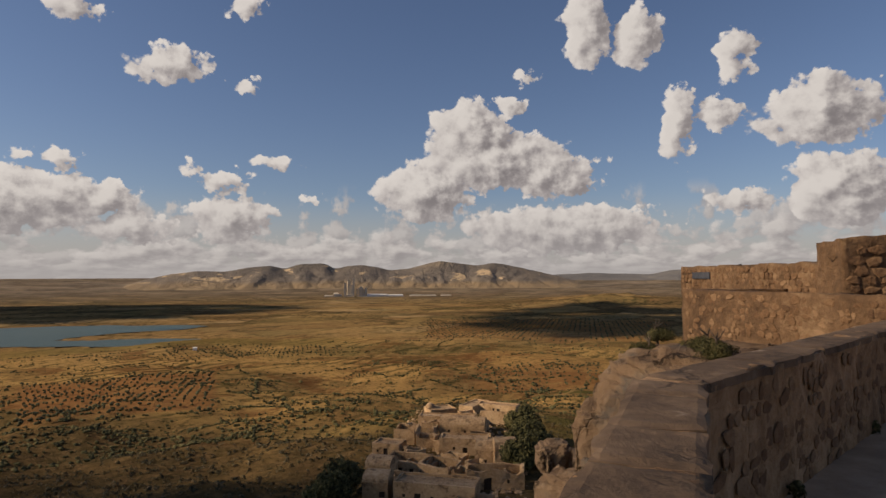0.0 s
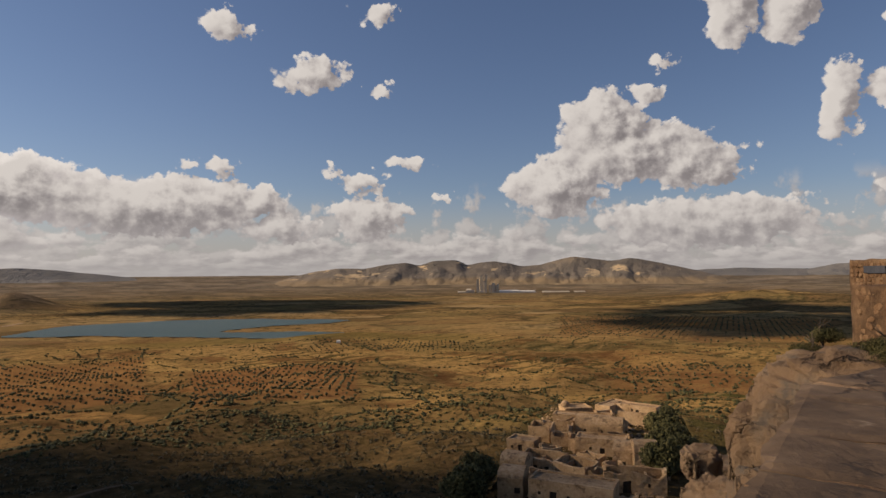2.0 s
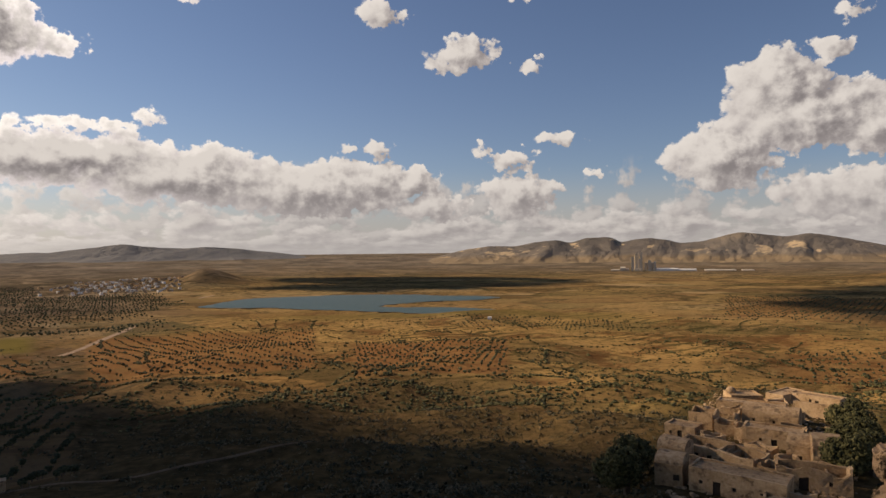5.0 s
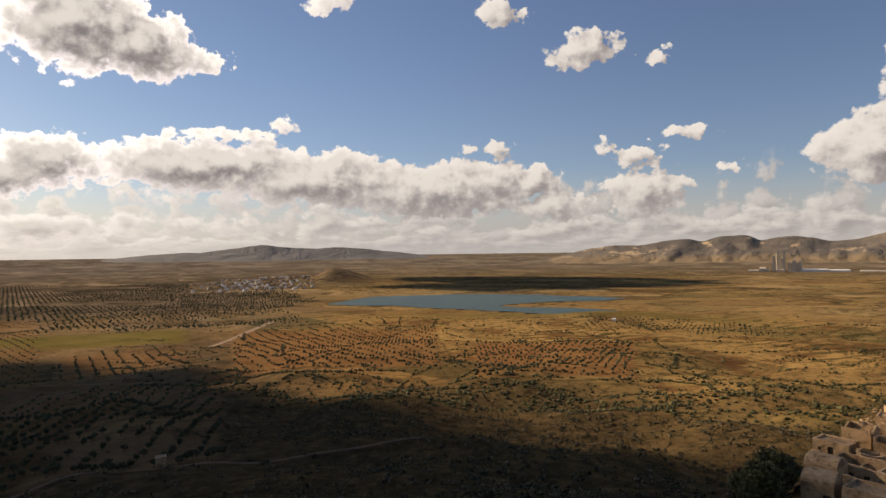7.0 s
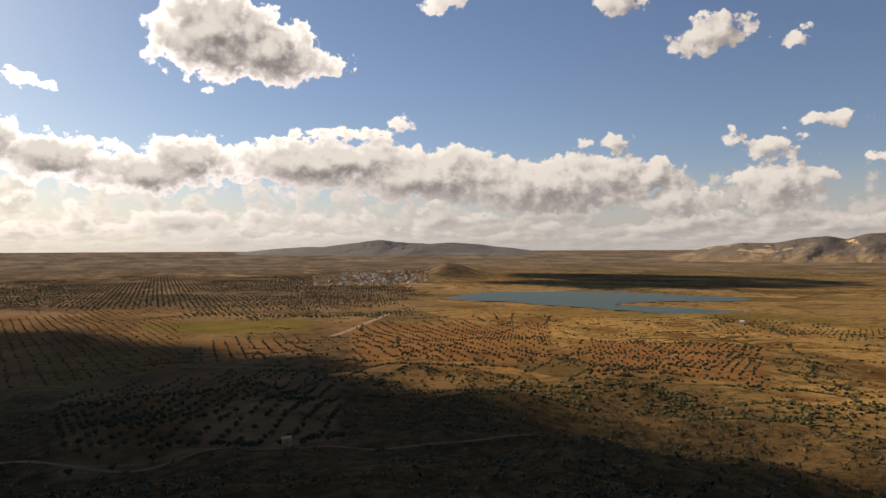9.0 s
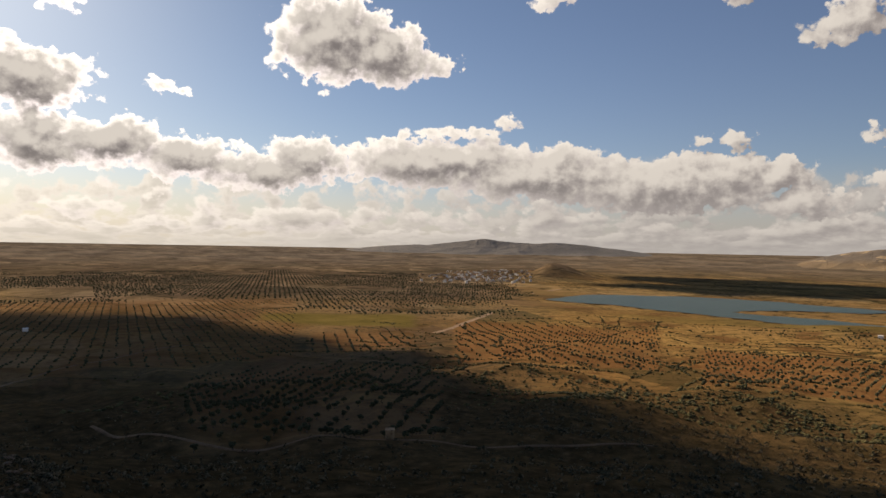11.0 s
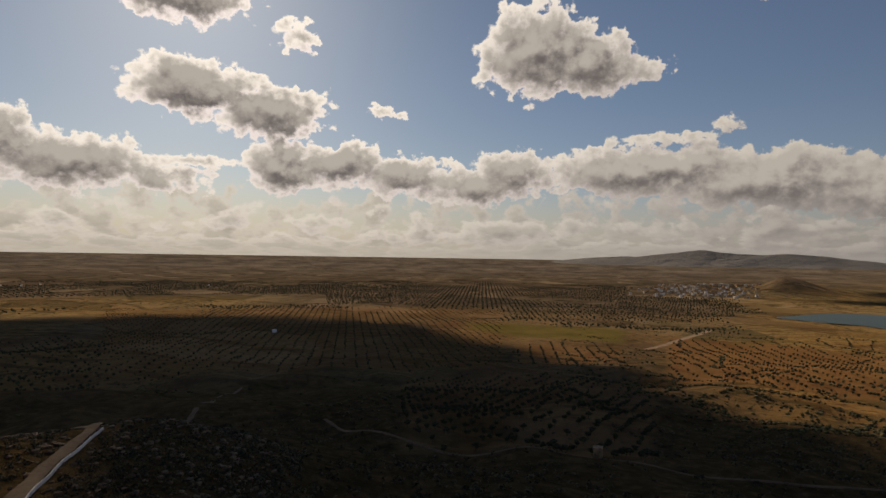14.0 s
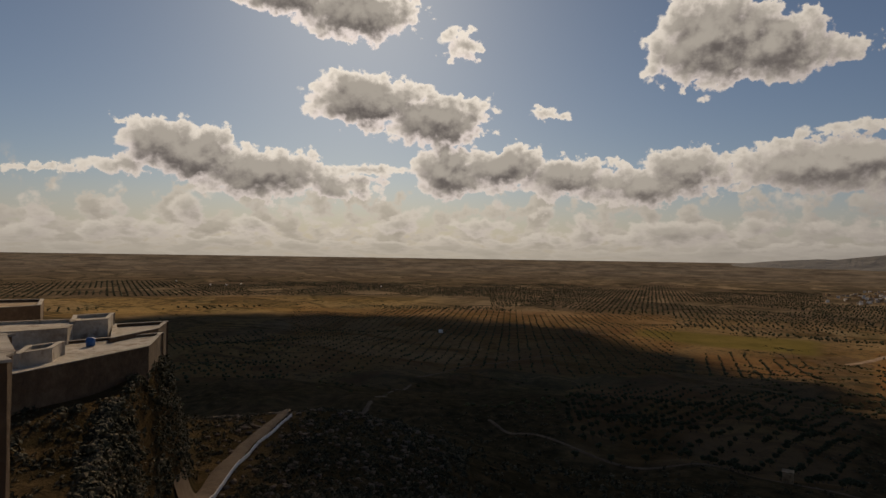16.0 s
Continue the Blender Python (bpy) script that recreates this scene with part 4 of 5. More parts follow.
def pierced(bm, w, h, holes, y0, y1):
    """A wall w by h, from y0 to y1 thick, with holes (x0, x1, z0, z1) through it."""
    xs = sorted({0, w, *[v for q in holes for v in q[:2]]})
    zs = sorted({0, h, *[v for q in holes for v in q[2:]]})
    for x0, x1 in zip(xs, xs[1:]):
        for z0, z1 in zip(zs, zs[1:]):
            cx, cz = (x0 + x1) / 2, (z0 + z1) / 2
            if not any(q[0] < cx < q[1] and q[2] < cz < q[3] for q in holes):
                box(bm, (x0 - w / 2, y0, z0), (x1 - w / 2, y1, z1))


def weather(bm, amp, freq=0.6, seed=0.0):
    bmesh.ops.remove_doubles(bm, verts=bm.verts[:], dist=0.001)
    long = [e for e in bm.edges if e.calc_length() > 1.4]
    bmesh.ops.subdivide_edges(bm, edges=long, cuts=3, use_grid_fill=True)
    for v in bm.verts:
        v.co += noise.noise_vector(v.co * freq + Vector((seed, seed, 0))) * amp


def old_house(az, r, w, d, h, turn, holes, roof, seed, label, z=None, group="village houses"):
    """A lime-plastered house: pierced front, back and side walls, a flat or vaulted roof or none."""
    x, y = polar(az, r)
    base = (float(ground_z(x, y)) if z is None else z) - 0.6
    ob = empty("house", (x, y, base), az + turn)
    tagged(ob, label, "house", group)
    t, H = 0.5, h + 0.6
    holes = [(a, b, c + 0.6, e + 0.6) for a, b, c, e in holes]
    for nm, hl, lo, width, off, rz in (("front_wall", holes, -d / 2, w, (0, 0), 0), ("back_wall", [], d / 2 - t, w, (0, 0), 0)):
        bm = bmesh.new()
        pierced(bm, width, H, hl, lo, lo + t)
        weather(bm, 0.13 if roof != "none" else 0.2, 0.8, seed)
        if roof == "none":
            for v in bm.verts:
                if v.co.z > H * 0.6:
                    v.co.z += noise.noise(v.co * 0.35 + Vector((seed, 0, 0))) * h * 0.35
        part(nm, bm, M_HOUSE, ob)
    for sgn in (-1, 1):
        bm = bmesh.new()
        lo = (-w / 2, -d / 2 + t, 0) if sgn < 0 else (w / 2 - t, -d / 2 + t, 0)
        box(bm, lo, (lo[0] + t, d / 2 - t, H))
        weather(bm, 0.14, 0.8, seed + 3)
        if roof == "none":
            for v in bm.verts:
                if v.co.z > H * 0.6:
                    v.co.z += noise.noise(v.co * 0.4 + Vector((seed, 2, 0))) * h * 0.4
        part("side_wall", bm, M_HOUSE, ob)
    if roof == "vault":
        bm = bmesh.new()
        n, m = 10, max(3, int(w / 1.2))
        rows = []
        for i in range(m + 1):
            rows.append([bm.verts.new((-w / 2 + w * i / m, -d / 2 * math.cos(math.pi * j / n), H - 0.02 + d * 0.27 * math.sin(math.pi * j / n))) for j in range(n + 1)])
        for i in range(m):
            for j in range(n):
                bm.faces.new((rows[i][j], rows[i + 1][j], rows[i + 1][j + 1], rows[i][j + 1]))
        bm.faces.new(rows[0])
        bm.faces.new(rows[-1][::-1])
        for v in bm.verts:
            v.co += noise.noise_vector(v.co * 0.5 + Vector((seed, 0, 0))) * 0.14
        part("vaulted_roof", bm, M_ROOF, ob, smooth=False)
    elif roof == "flat":
        bm = bmesh.new()
        n = 8
        rows = [[bm.verts.new((-w / 2 + 0.3 + (w - 0.6) * i / n, -d / 2 + 0.3 + (d - 0.6) * j / n, H - 0.35 + 0.16 * noise.noise(Vector((i * 0.7 + seed, j * 0.7, 0))))) for j in range(n + 1)] for i in range(n + 1)]
        for i in range(n):
            for j in range(n):
                bm.faces.new((rows[i][j], rows[i + 1][j], rows[i + 1][j + 1], rows[i][j + 1]))
        part("flat_roof", bm, M_ROOF, ob)
    elif roof == "none":
        for q in range(3 if w > 6 else 1):
            bm = bmesh.new()
            box(bm, (-w / 2 + w * (q + 0.7) / 4, -d / 2 + t, 0), (-w / 2 + w * (q + 0.7) / 4 + 0.4, d / 2 - t, H * random.Random(seed + q).uniform(0.4, 0.85)))
            weather(bm, 0.15, 0.8, seed + 5 + q)
            part("inner_wall", bm, M_ROOF, ob)
    # leaves of the doors and shutters, set back in the openings
    for a, b, c, e in holes:
        bm = bmesh.new()
        box(bm, (a - w / 2 - 0.05, -d / 2 + 0.34, c - 0.05), (b - w / 2 + 0.05, -d / 2 + 0.40, e + 0.05))
        part("door" if c < 0.8 else "shutter", bm, M_DARKWOOD, ob)
    return ob


def door(x, w=1.1, h=2.0):
    return (x - w / 2, x + w / 2, 0.05, h)


def win(x, z=1.3, w=0.7, h=0.8):
    return (x - w / 2, x + w / 2, z, z + h)


TAN, RUIN = "tan lime-plastered village house with dark doorways", "roofless ruined stone house on the spur"
old_house(4.9, 178, 8.0, 6, 3.6, -22, [door(4.0, 1.2, 2.3), win(1.6, 1.1), win(6.4, 1.1)], "flat", 1, "small tan house with arched gable and two windows")
old_house(3.3, 186, 6.5, 5, 4.6, -22, [], "none", 2, RUIN)
old_house(2.0, 193, 9.0, 7, 3.8, -14, [win(3, 1.6), win(6, 1.4)], "none", 3, RUIN)
old_house(-0.3, 216, 19.0, 6, 3.4, -8, [win(6.0, 1.5), door(9.0, 1.2, 2.1), win(11.5, 1.5)], "flat", 4, TAN)
old_house(0.3, 232, 10.0, 8, 3.6, 20, [win(4, 1.4)], "flat", 5, TAN)
old_house(-5.0, 243, 15.5, 5.5, 3.6, -20, [win(6.6, 1.2, 0.9, 1.0), door(8.6, 1.3, 2.1)], "flat", 6, "long sunlit tan house with flat roof")
old_house(-2.8, 246, 6.0, 14, 3.4, -28, [], "flat", 7, TAN)
old_house(-5.3, 218, 15.0, 1.6, 4.2, -14, [], "flat", 8, "tall blank tan courtyard wall")
old_house(-1.8, 197, 14.0, 7, 4.0, -8, [win(3, 1.6), win(8, 1.6), win(10.5, 1.6)], "vault", 9, TAN)
old_house(-0.2, 176, 6.0, 6, 3.4, -15, [win(3, 1.5)], "none", 10, RUIN)
old_house(-1.9, 172, 13.0, 6, 4.6, -6, [win(4.0, 1.5), door(7.0, 1.3, 2.2), win(10, 2.0)], "flat", 11, TAN)
old_house(-5.5, 156, 5.4, 8, 5.2, 6, [win(2.7, 2.4, 0.6, 0.6)], "vault", 12, "tall barrel-vaulted tan house end")
old_house(-3.9, 160, 5.0, 7, 4.2, -8, [door(2.5, 1.1, 2.0)], "vault", 13, TAN)
old_house(3.1, 152, 10.5, 7, 3.2, -18, [door(4.0, 1.2, 2.0), door(6.8, 1.1, 2.0), win(8.8, 1.2)], "none", 14, RUIN)
old_house(0.3, 148, 8.0, 7, 3.0, -30, [], "none", 15, RUIN)
old_house(-2.2, 143, 6.0, 5, 2.4, -25, [], "none", 16, RUIN)
old_house(5.6, 147, 6.0, 6, 3.6, -20, [(1.5, 3.6, 1.2, 2.6)], "vault", 17, TAN)
old_house(-4.6, 139, 12.5, 5.5, 4.2, 4, [door(4.6, 1.7, 2.6), win(9, 1.5)], "none", 18, "long ruined tan house with dark doorway")
old_house(0.6, 127, 16.5, 6.5, 4.6, -14, [win(2.2, 1.6), door(5.0, 1.4, 2.6), win(8.0, 1.4), win(12.5, 1.8, 0.5, 0.5)], "flat", 19, "long tan house with doorway and small windows")
old_house(5.9, 130, 5.2, 6, 4.4, -14, [(3.4, 4.6, 1.4, 2.6)], "vault", 20, TAN)
old_house(-3.0, 122, 8.0, 5, 2.6, -4, [], "none", 21, RUIN)
for k, (az, r, w, d, h, turn) in enumerate(((2.6, 166, 5, 4, 2.6, 12), (-1.0, 160, 6, 4, 2.4, -40), (-3.0, 152, 4, 5, 2.2, 25), (1.6, 138, 5, 4, 2.0, -35), (-1.6, 133, 6, 4, 2.2, 20), (3.6, 139, 5, 4, 2.8, 5),
                                                (0.9, 205, 6, 5, 3.0, 30), (-3.2, 206, 5, 5, 3.0, -30), (-3.4, 182, 6, 4, 3.4, 10), (1.6, 181, 5, 5, 3.2, -8), (-2.2, 228, 6, 4, 2.8, 15), (-5.6, 146, 5, 4, 2.8, -12))):
    old_house(az, r, w, d, h, turn, [], "none", 40 + k, RUIN)
# dome of the little shrine
bm = bmesh.new()
bmesh.ops.create_uvsphere(bm, u_segments=20, v_segments=12, radius=1.7)
for v in bm.verts:
    v.co.z = max(v.co.z, -0.4)
    v.co += noise.noise_vector(v.co) * 0.08
bm2 = part("dome", bm, M_ROOF, None, smooth=True)
bm2.matrix_basis = pose(*polar(1.2, 233), float(ground_z(*polar(0.3, 232))) + 3.5)
tagged(bm2, "low tan plastered dome of a shrine", "dome")
# fallen stones between the houses
rng = random.Random(77)


def scatter(name, places, mat, label, category, lumps=1, seed=1, squash=0.75, stem=0.0, spread=0.55, smooth=True):
    """Many small clumps in one mesh: places are rows of x, y, z, size."""
    rs = np.random.RandomState(seed)
    P = np.asarray(places, float)
    n = len(P)
    V, F, base = [], [], 0
    for k in range(lumps):
        size = P[:, 3] * (1.0 if lumps == 1 else rs.uniform(0.55, 0.85, n))
        off = rs.uniform(-spread, spread, (n, 3)) * P[:, 3:4] * (0 if lumps == 1 else 1)
        a = rs.uniform(0, 6.28, n)
        jit = 1 + rs.uniform(-0.32, 0.32, (n, len(ICO_V)))
        L = ICO_V[None] * jit[..., None] * size[:, None, None]
        x = L[..., 0] * np.cos(a)[:, None] - L[..., 1] * np.sin(a)[:, None]
        y = L[..., 0] * np.sin(a)[:, None] + L[..., 1] * np.cos(a)[:, None]
        z = L[..., 2] * squash
        up = P[:, 2] + P[:, 3] * (squash * 0.55 + stem) + np.abs(off[:, 2]) * squash
        W = np.stack([x + (P[:, 0] + off[:, 0])[:, None], y + (P[:, 1] + off[:, 1])[:, None], z + up[:, None]], -1)
        V.append(W.reshape(-1, 3))
        F.append((ICO_F[None] + (np.arange(n) * len(ICO_V))[:, None, None] + base).reshape(-1, 3))
        base += n * len(ICO_V)
    if stem:
        ang = np.arange(3) * 2.094
        rad = P[:, 3] * 0.13
        lo = np.stack([P[:, 0:1] + rad[:, None] * np.cos(ang), P[:, 1:2] + rad[:, None] * np.sin(ang), np.repeat(P[:, 2:3] - 0.3, 3, 1)], -1)
        hi = lo + np.array([0, 0, 1.0]) * (P[:, 3] * (stem + 0.5) + 0.3)[:, None, None]
        W = np.concatenate([lo, hi], 1)
        V.append(W.reshape(-1, 3))
        tri = np.array([[0, 1, 4], [0, 4, 3], [1, 2, 5], [1, 5, 4], [2, 0, 3], [2, 3, 5]])
        F.append((tri[None] + (np.arange(n) * 6)[:, None, None] + base).reshape(-1, 3))
    ob = new(name, mesh_arrays(name, np.concatenate(V), np.concatenate(F), mat, smooth))
    return tagged(ob, label, category, kind="stuff")


places = []
for _ in range(2200):
    az, r = rng.uniform(-7.5, 6.5), rng.uniform(115, 255)
    x, y = polar(az, r)
    places.append((x, y, float(ground_z(x, y)) - 0.1, rng.uniform(0.1, 0.8) ** 1.6 + 0.1))
scatter("rubble", places, M_ROOF, "tan rubble and fallen stones between houses", "rubble", 1, 4, 0.6, smooth=False)

places = []
for _ in range(1000):
    az, r = rng.uniform(90, 111), rng.uniform(40, 190)
    x, y = polar(az, r)
    places.append((x, y, float(ground_z(x, y)) - 0.05, (rng.uniform(0.15, 0.7) ** 1.8 + 0.06) * (0.5 + r / 150)))
scatter("hillside_stones", places, M_ROCK, "brown limestone boulders and stones on the hillside", "stones", 1, 14, 0.65, smooth=False)

# ---- trees and scrub ----


def crown_mesh(name, seed, leaves, radius, flat, mat, lobes=7, leaf=0.42):
    """A loose crown: many small folded leaf sprays on a few uneven lobes."""
    rs = np.random.RandomState(seed)
    c = rs.normal(0, 1, (lobes, 3))
    c /= np.linalg.norm(c, axis=1)[:, None]
    c = c * rs.uniform(0.25, 0.75, (lobes, 1)) * radius * np.array([1, 1, flat])
    size = rs.uniform(0.35, 0.62, lobes) * radius
    k = rs.randint(0, lobes, leaves)
    d = rs.normal(0, 1, (leaves, 3))
    d /= np.linalg.norm(d, axis=1)[:, None]
    p = c[k] + d * (size[k] * rs.uniform(0.55, 1.08, leaves))[:, None] * np.array([1, 1, flat])
    s = leaf * rs.uniform(0.6, 1.3, leaves)
    u = rs.normal(0, 1, (leaves, 3))
    u -= (u * d).sum(1)[:, None] * d * 0.6
    u /= np.linalg.norm(u, axis=1)[:, None]
    w = np.cross(u, d)
    w /= np.linalg.norm(w, axis=1)[:, None] + 1e-6
    V = np.stack([p + u * s[:, None], p + w * s[:, None] * 0.6, p - u * s[:, None], p - w * s[:, None] * 0.6, p + d * s[:, None] * 0.45], 1)
    tri = np.array([[0, 1, 4], [1, 2, 4], [2, 3, 4], [3, 0, 4]])
    F = tri[None] + (np.arange(leaves) * 5)[:, None, None]
    return mesh_arrays(name, V.reshape(-1, 3), F.reshape(-1, 3), mat)


def trunk_mesh(seed, height, radius):
    bm = bmesh.new()
    rng = random.Random(seed)

    def limb(a, b, r0, r1):
        a, b = Vector(a), Vector(b)
        q = (b - a).to_track_quat("Z", "Y")
        rings = []
        for t in (0, 0.5, 1):
            c = a.lerp(b, t) + Vector((rng.uniform(-1, 1), rng.uniform(-1, 1), 0)) * radius * 0.4 * (t == 0.5)
            rings.append([bm.verts.new(c + q @ Vector((math.cos(g * 1.047), math.sin(g * 1.047), 0)) * (r0 + (r1 - r0) * t)) for g in range(6)])
        for lo, hi in zip(rings, rings[1:]):
            for g in range(6):
                bm.faces.new((lo[g - 1], lo[g], hi[g], hi[g - 1]))

    fork = (rng.uniform(-0.15, 0.15), rng.uniform(-0.15, 0.15), height * 0.45)
    limb((0, 0, -0.4), fork, radius * 1.3, radius)
    for g in range(4):
        a = g * 1.57 + rng.uniform(-0.4, 0.4)
        limb(fork, (math.cos(a) * height * 0.4, math.sin(a) * height * 0.4, height * rng.uniform(0.85, 1.1)), radius * 0.7, radius * 0.25)
    me = bpy.data.meshes.new("trunk")
    bm.to_mesh(me)
    bm.free()
    me.materials.append(M_TRUNK)
    return me


def tree_kind(name, seed, label, leaves, radius, flat, height, mat, group, category="tree", leaf=0.42):
    ob = empty(name, (0, 0, -500))
    tagged(ob, label, category, group)
    t = new("trunk", trunk_mesh(seed, height, radius * 0.12))
    t.parent = ob
    c = new("crown", crown_mesh("crown", seed, leaves, radius, flat, mat, leaf=leaf))
    c.parent = ob
    c.location = (0, 0, height + radius * flat * 0.35)
    return ob


def place_tree(ob, x, y, scale, turn, first):
    z = float(ground_z(x, y)) - 0.1
    if first:
        ob.scale = (1, 1, 1)
        ob.matrix_basis = pose(x, y, z, 0, 0, turn)
        return ob
    return copy_thing(ob, pose(x, y, z, 0, 0, turn))


rng = random.Random(4)
near_trees, far_trees = [], []
for q, ((a0, a1), (r0, r1), turn, along, across, full) in enumerate(GROVES):
    mx, my = polar((a0 + a1) / 2, (r0 + r1) / 2)
    ca, sa = math.cos(radians(turn)), math.sin(radians(turn))
    n = int(1.2 * max(r1 - r0, r1 * radians(a1 - a0)) / min(along, across)) + 2
    for i in range(-n, n):
        for j in range(-n, n):
            u, v = i * along + rng.uniform(-0.7, 0.7), j * across + rng.uniform(-0.7, 0.7)
            x, y = mx + u * ca - v * sa, my + u * sa + v * ca
            r, az = math.hypot(x, y), math.degrees(math.atan2(-x, y))
            edge = 1 + 0.03 * math.sin(az * 1.7 + q)
            if not (a0 < az < a1 and r0 * edge < r < r1 * edge) or rng.random() > full:
                continue
            size = rng.uniform(1.2, 1.85) * (0.85 if q in (2, 3) else 1.0 if r < 1000 else 1.2)
            (near_trees if q == 2 else far_trees).append((x, y, size))
# the wide belt of parcels planted with olives towards the town and the plain
for i in range(-190, 190):
    for j in range(-190, 190):
        u, v = i * 15.0, j * 16.0
        parcel = random.Random((i // 11) * 977 + (j // 8) * 31 + 5).random()
        if parcel > 0.82:
            continue
        x, y = u * math.cos(0.5) - v * math.sin(0.5) + rng.uniform(-2, 2), u * math.sin(0.5) + v * math.cos(0.5) + rng.uniform(-2, 2)
        r, az = math.hypot(x, y), math.degrees(math.atan2(-x, y))
        start = 1040 if az < 70 else 1340
        ragged = 5.0 * noise.noise(Vector((x * 0.004, y * 0.004, 2.0))) + 2.0 * noise.noise(Vector((x * 0.02, y * 0.02, 5.0)))
        if not (50 + ragged < az < 129 and start + 22 * ragged < r < 2600 + 45 * ragged) or (az < 59 and r > 1950) or (86 < az < 129 and 1400 < r < 1750) or rng.random() > 0.9:
            continue
        far_trees.append((x, y, rng.uniform(1.7, 2.7)))
near_trees.sort(key=lambda p: math.hypot(p[0], p[1]))
far_trees += near_trees[280:]
olives = [tree_kind("olive_tree", 100 + k, "grey-green olive tree in an orchard row", 150, 2.3, 0.8, 1.5, M_OLIVE, "orchard olive trees", leaf=0.62) for k in range(4)]
for ob in olives:
    for c in ob.children:
        c.scale = (0.68, 0.68, 0.68)
used = set()
for x, y, size in near_trees[:280]:
    k = rng.randrange(4)
    place_tree(olives[k], x, y, size, rng.uniform(0, 360), k not in used)
    used.add(k)
Z = ground_z([p[0] for p in far_trees], [p[1] for p in far_trees])
scatter("olive_grove", [(x, y, z, s) for (x, y, s), z in zip(far_trees, Z)], M_OLIVE, "rows of grey-green olive trees in orchards", "olive trees", 2, 8, 0.85, 0.45, 0.5, smooth=False)

# loose scrub: hillside, hedgerows and gullies
bushes = []
for _ in range(95000):
    az, r = rng.uniform(-36, 128), math.exp(rng.uniform(math.log(70), math.log(1500)))
    x, y = polar(az, r)
    if rng.random() > 0.7:
        continue
    n = noise.fractal(Vector((x * 0.012, y * 0.012, 1.7)), 0.8, 2.0, 3)
    m = noise.fractal(Vector((x * 0.0045, y * 0.0045, 9.0)), 0.8, 2.0, 3)
    want = 0.02 + max(0, n - 0.2) * 1.0 + max(0, m - 0.15) * 0.4
    if r < 320:
        want += 0.35
    if 94 < az < 128 and r < 178:
        continue
    if az < 14 and r < 700:
        want += 0.30 * max(0, m + 0.4)
    if r > 700:
        want *= 0.8
    if r < 250 and az > 35:
        want *= 0.45
    if any(a0 < az < a1 and r0 < r < r1 for (a0, a1), (r0, r1), *_ in GROVES):
        want *= 0.12
    if -8 < az < 7 and 112 < r < 262:
        want *= 0.06
    if rng.random() > want or (1100 < r < 1700 and 17 < az < 48):
        continue
    bushes.append((x, y, 0, min(0.45 + rng.random() ** 2 * 1.5, 0.4 + r * 0.008) * (1 + 0.3 * (r > 600))))
# thickets: long clumps along old terraces and gullies
for _ in range(330):
    az, r = rng.uniform(-20, 64), math.exp(rng.uniform(math.log(260), math.log(1050)))
    if any(a0 < az < a1 and r0 < r < r1 for (a0, a1), (r0, r1), *_ in GROVES[:3]):
        continue
    x, y = polar(az, r)
    a = radians(25 + rng.gauss(0, 28))
    long, wide = rng.uniform(6, 26), rng.uniform(2, 6)
    for k in range(int(long * wide * 0.35) + 6):
        u, v = rng.gauss(0, long), rng.gauss(0, wide)
        bushes.append((x + u * math.cos(a) - v * math.sin(a), y + u * math.sin(a) + v * math.cos(a), 0, rng.uniform(0.5, 1.4) * rng.choice((0.7, 1.0, 1.3))))
# rows of shrubs along field edges and dry streams
for _ in range(120):
    az, r = rng.uniform(-12, 66), math.exp(rng.uniform(math.log(300), math.log(1000)))
    x, y = polar(az, r)
    a = radians(rng.choice((25, 40, 110, 150)) + rng.uniform(-12, 12))
    for k in range(rng.randint(14, 40)):
        a += rng.uniform(-0.09, 0.09)
        x, y = x + math.cos(a) * 3.4, y + math.sin(a) * 3.4
        if rng.random() < 0.8:
            bushes.append((x + rng.uniform(-1.5, 1.5), y + rng.uniform(-1.5, 1.5), 0, rng.uniform(0.7, 2.1)))
for _ in range(11000):
    az, r = rng.uniform(88, 128), rng.uniform(24, 185)
    x, y = polar(az, r)
    on_path = any(abs(az - a) < 1.5 and abs(r - d) < 7 for a, d in ((104.2, 158), (104.8, 146), (105.6, 138), (106.4, 131), (107.3, 123), (108.2, 116), (109, 109), (109.8, 102), (110.6, 95), (111.4, 88), (112.4, 78), (113.4, 68)))
    house = (az > 115.0 and 63 < r < 112) or (az > 124.5 and 18 < r < 26)
    if on_path or house:
        continue
    bushes.append((x, y, 0, rng.uniform(0.2, 0.4) * (0.5 + r / 140) + 0.6 * rng.random() ** 4))
# shrubs that cling to the steep bank under the houses
for _ in range(2600):
    r = rng.uniform(40, 118)
    az = 111.6 + min(max((84 - r) * 0.13, 0), 6) + rng.uniform(0.9, 3.6)
    if az > 115.0 and 63 < r < 112 and rng.random() < 0.8:
        continue
    bushes.append((*polar(az, r), 0, rng.uniform(0.3, 0.9)))
B = np.array(bushes)
B[:, 2] = ground_z(B[:, 0], B[:, 1])


